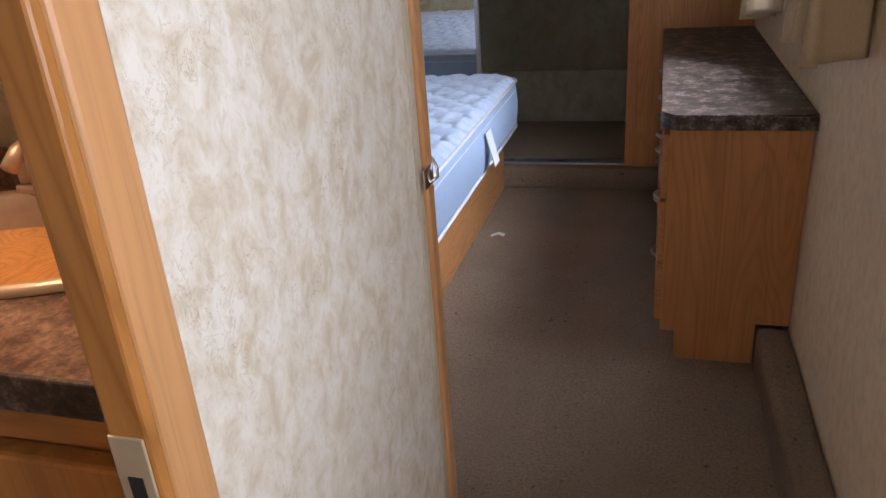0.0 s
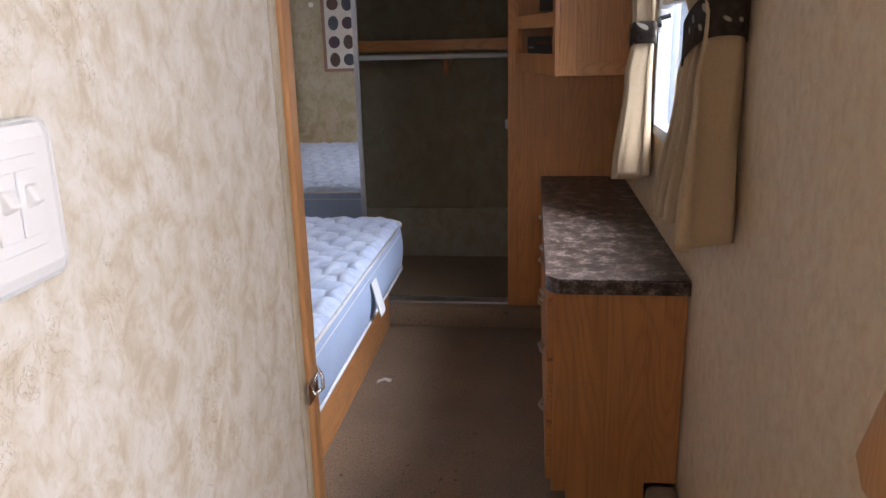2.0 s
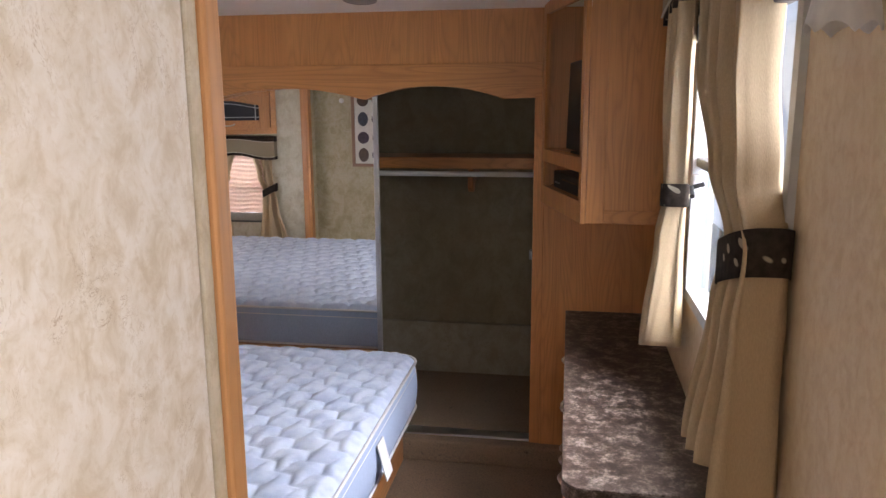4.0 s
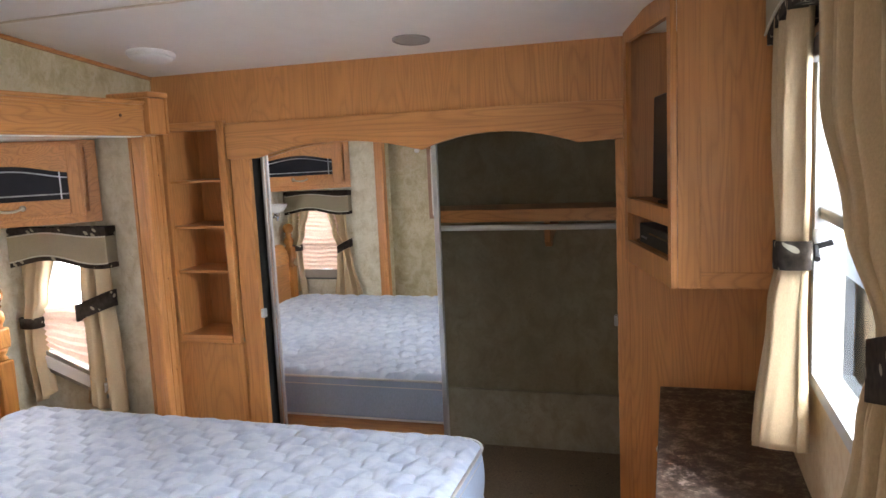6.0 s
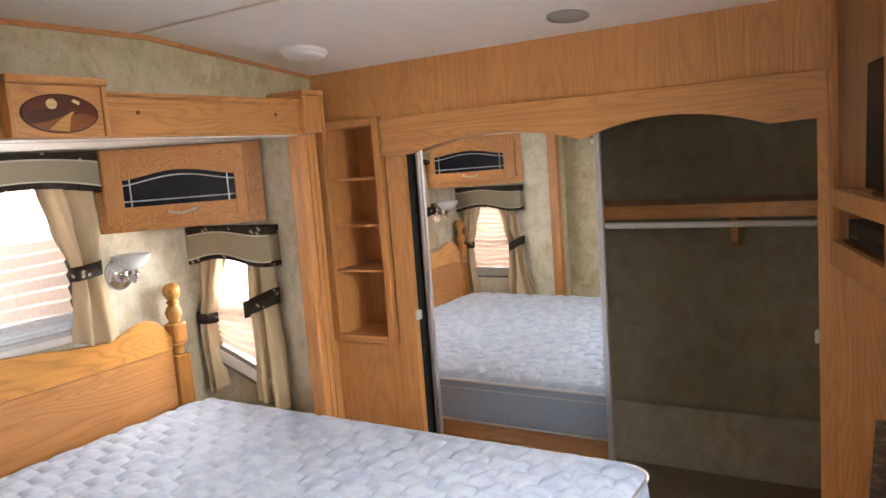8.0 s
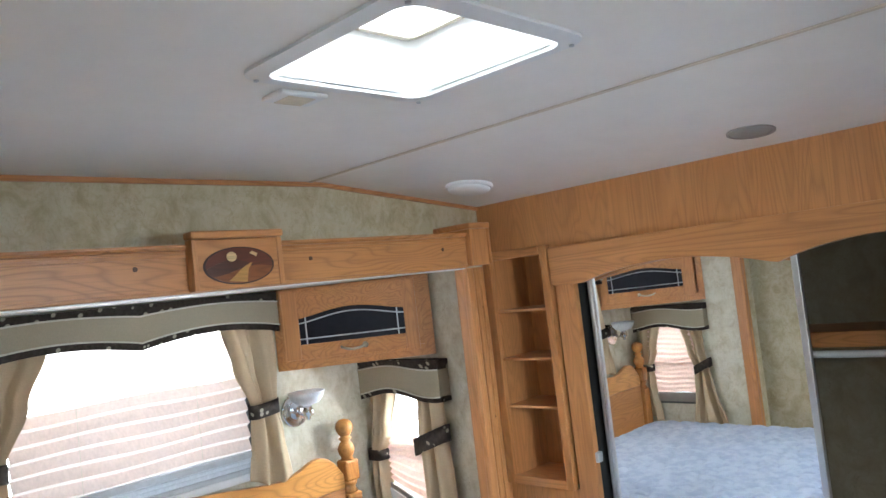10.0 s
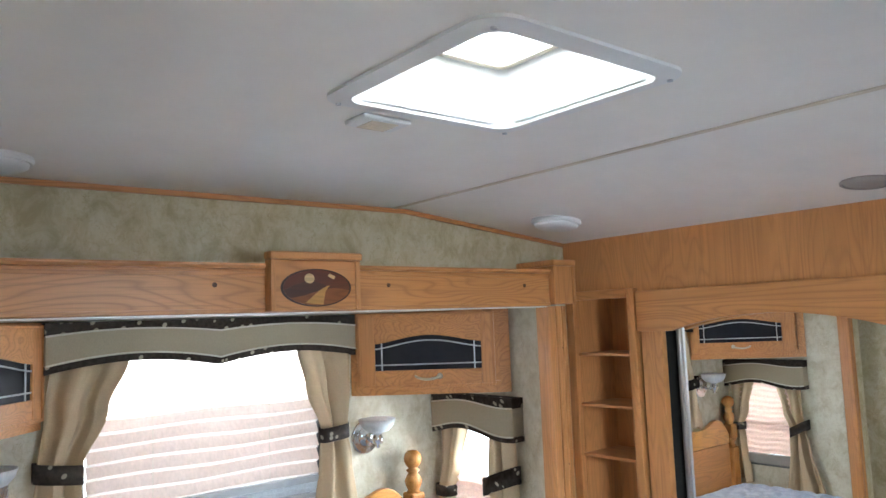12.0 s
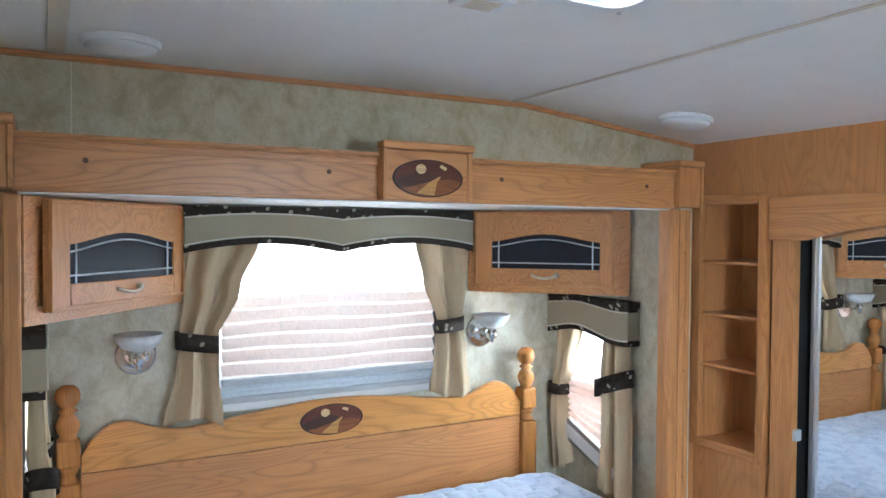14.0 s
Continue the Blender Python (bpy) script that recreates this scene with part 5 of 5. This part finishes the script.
# ---- near wall and loose things ----
pc = thing("picture_frame", (-1.60, Y_NEAR, 1.19), "pale framed print with small oval vignettes on the bedroom wall", "picture")
part("backing", box(-1.745, -1.455, Y_NEAR + 0.001, Y_NEAR + 0.012, 1.185, 1.925), PAPERW, pc)
part("moulding", slab(1, Y_NEAR + 0.001, Y_NEAR + 0.024, -1.76, -1.44, 1.17, 1.94, [(-1.735, -1.465, 1.195, 1.915)]), plain("rose_wood_frame", (0.30, 0.17, 0.11), 0.4), pc)
PRINTS = [plain("print_" + k, c, 0.5, 0, 0.45, 70) for k, c in (("umber", (0.075, 0.045, 0.035)), ("plum", (0.06, 0.035, 0.06)), ("slate", (0.05, 0.06, 0.085)))]
for _k, _z in enumerate((1.265, 1.405, 1.555, 1.705, 1.84)):
    for _q, _x in enumerate((-1.665, -1.545)):
        _v = lathe([(0.043, 0.012), (0.043, 0.0135)], (0, 0, 0), Matrix.Rotation(radians(-90), 4, "X"), 24)
        _v.transform(Matrix.Translation((_x, Y_NEAR, _z)) @ Matrix.Diagonal((1.0 + 0.12 * ((_k + _q) % 2), 1, 1.32 - 0.2 * ((_k + _q) % 2), 1)))
        part("vignette", _v, PRINTS[(_k + 2 * _q) % 3], pc)
hk = thing("wall_button", (-1.845, Y_NEAR, 1.69), "small white round knob on the bedroom wall", "knob")
part("disc", lathe([(0.02, 0.001), (0.02, 0.008), (0.012, 0.014)], (-1.845, Y_NEAR, 1.704), Matrix.Rotation(radians(-90), 4, "X"), 20), WHITE, hk)
sc = thing("paper_scrap", (-0.652, 2.993, 0.0), "small torn scrap of white paper on the carpet", "paper scrap")
_b = bmesh.new()
_v = [_b.verts.new(p) for p in ((-0.684, 2.990, 0.003), (-0.652, 3.004, 0.009), (-0.622, 3.000, 0.003), (-0.626, 2.972, 0.003), (-0.651, 2.976, 0.010), (-0.680, 2.962, 0.003))]
_b.faces.new((_v[0], _v[1], _v[4], _v[5]))
_b.faces.new((_v[1], _v[2], _v[3], _v[4]))
_o = part("sheet", _b, PAPERW, sc)
_o.modifiers.new("sheet", "SOLIDIFY").thickness = 0.001
gb = thing("wall_grab_board", (XR, 0.85, 0.87), "varnished oak handhold board with clipped corners on the hall wall", "handhold")
part("board", prism([(0.80, 0.872), (0.955, 0.872), (0.985, 0.905), (0.835, 1.25), (0.81, 1.27), (0.79, 1.27), (0.77, 1.25), (0.77, 0.905)], 0, XR - 0.040, XR - 0.001, 0.006), MAPLE[2], gb)
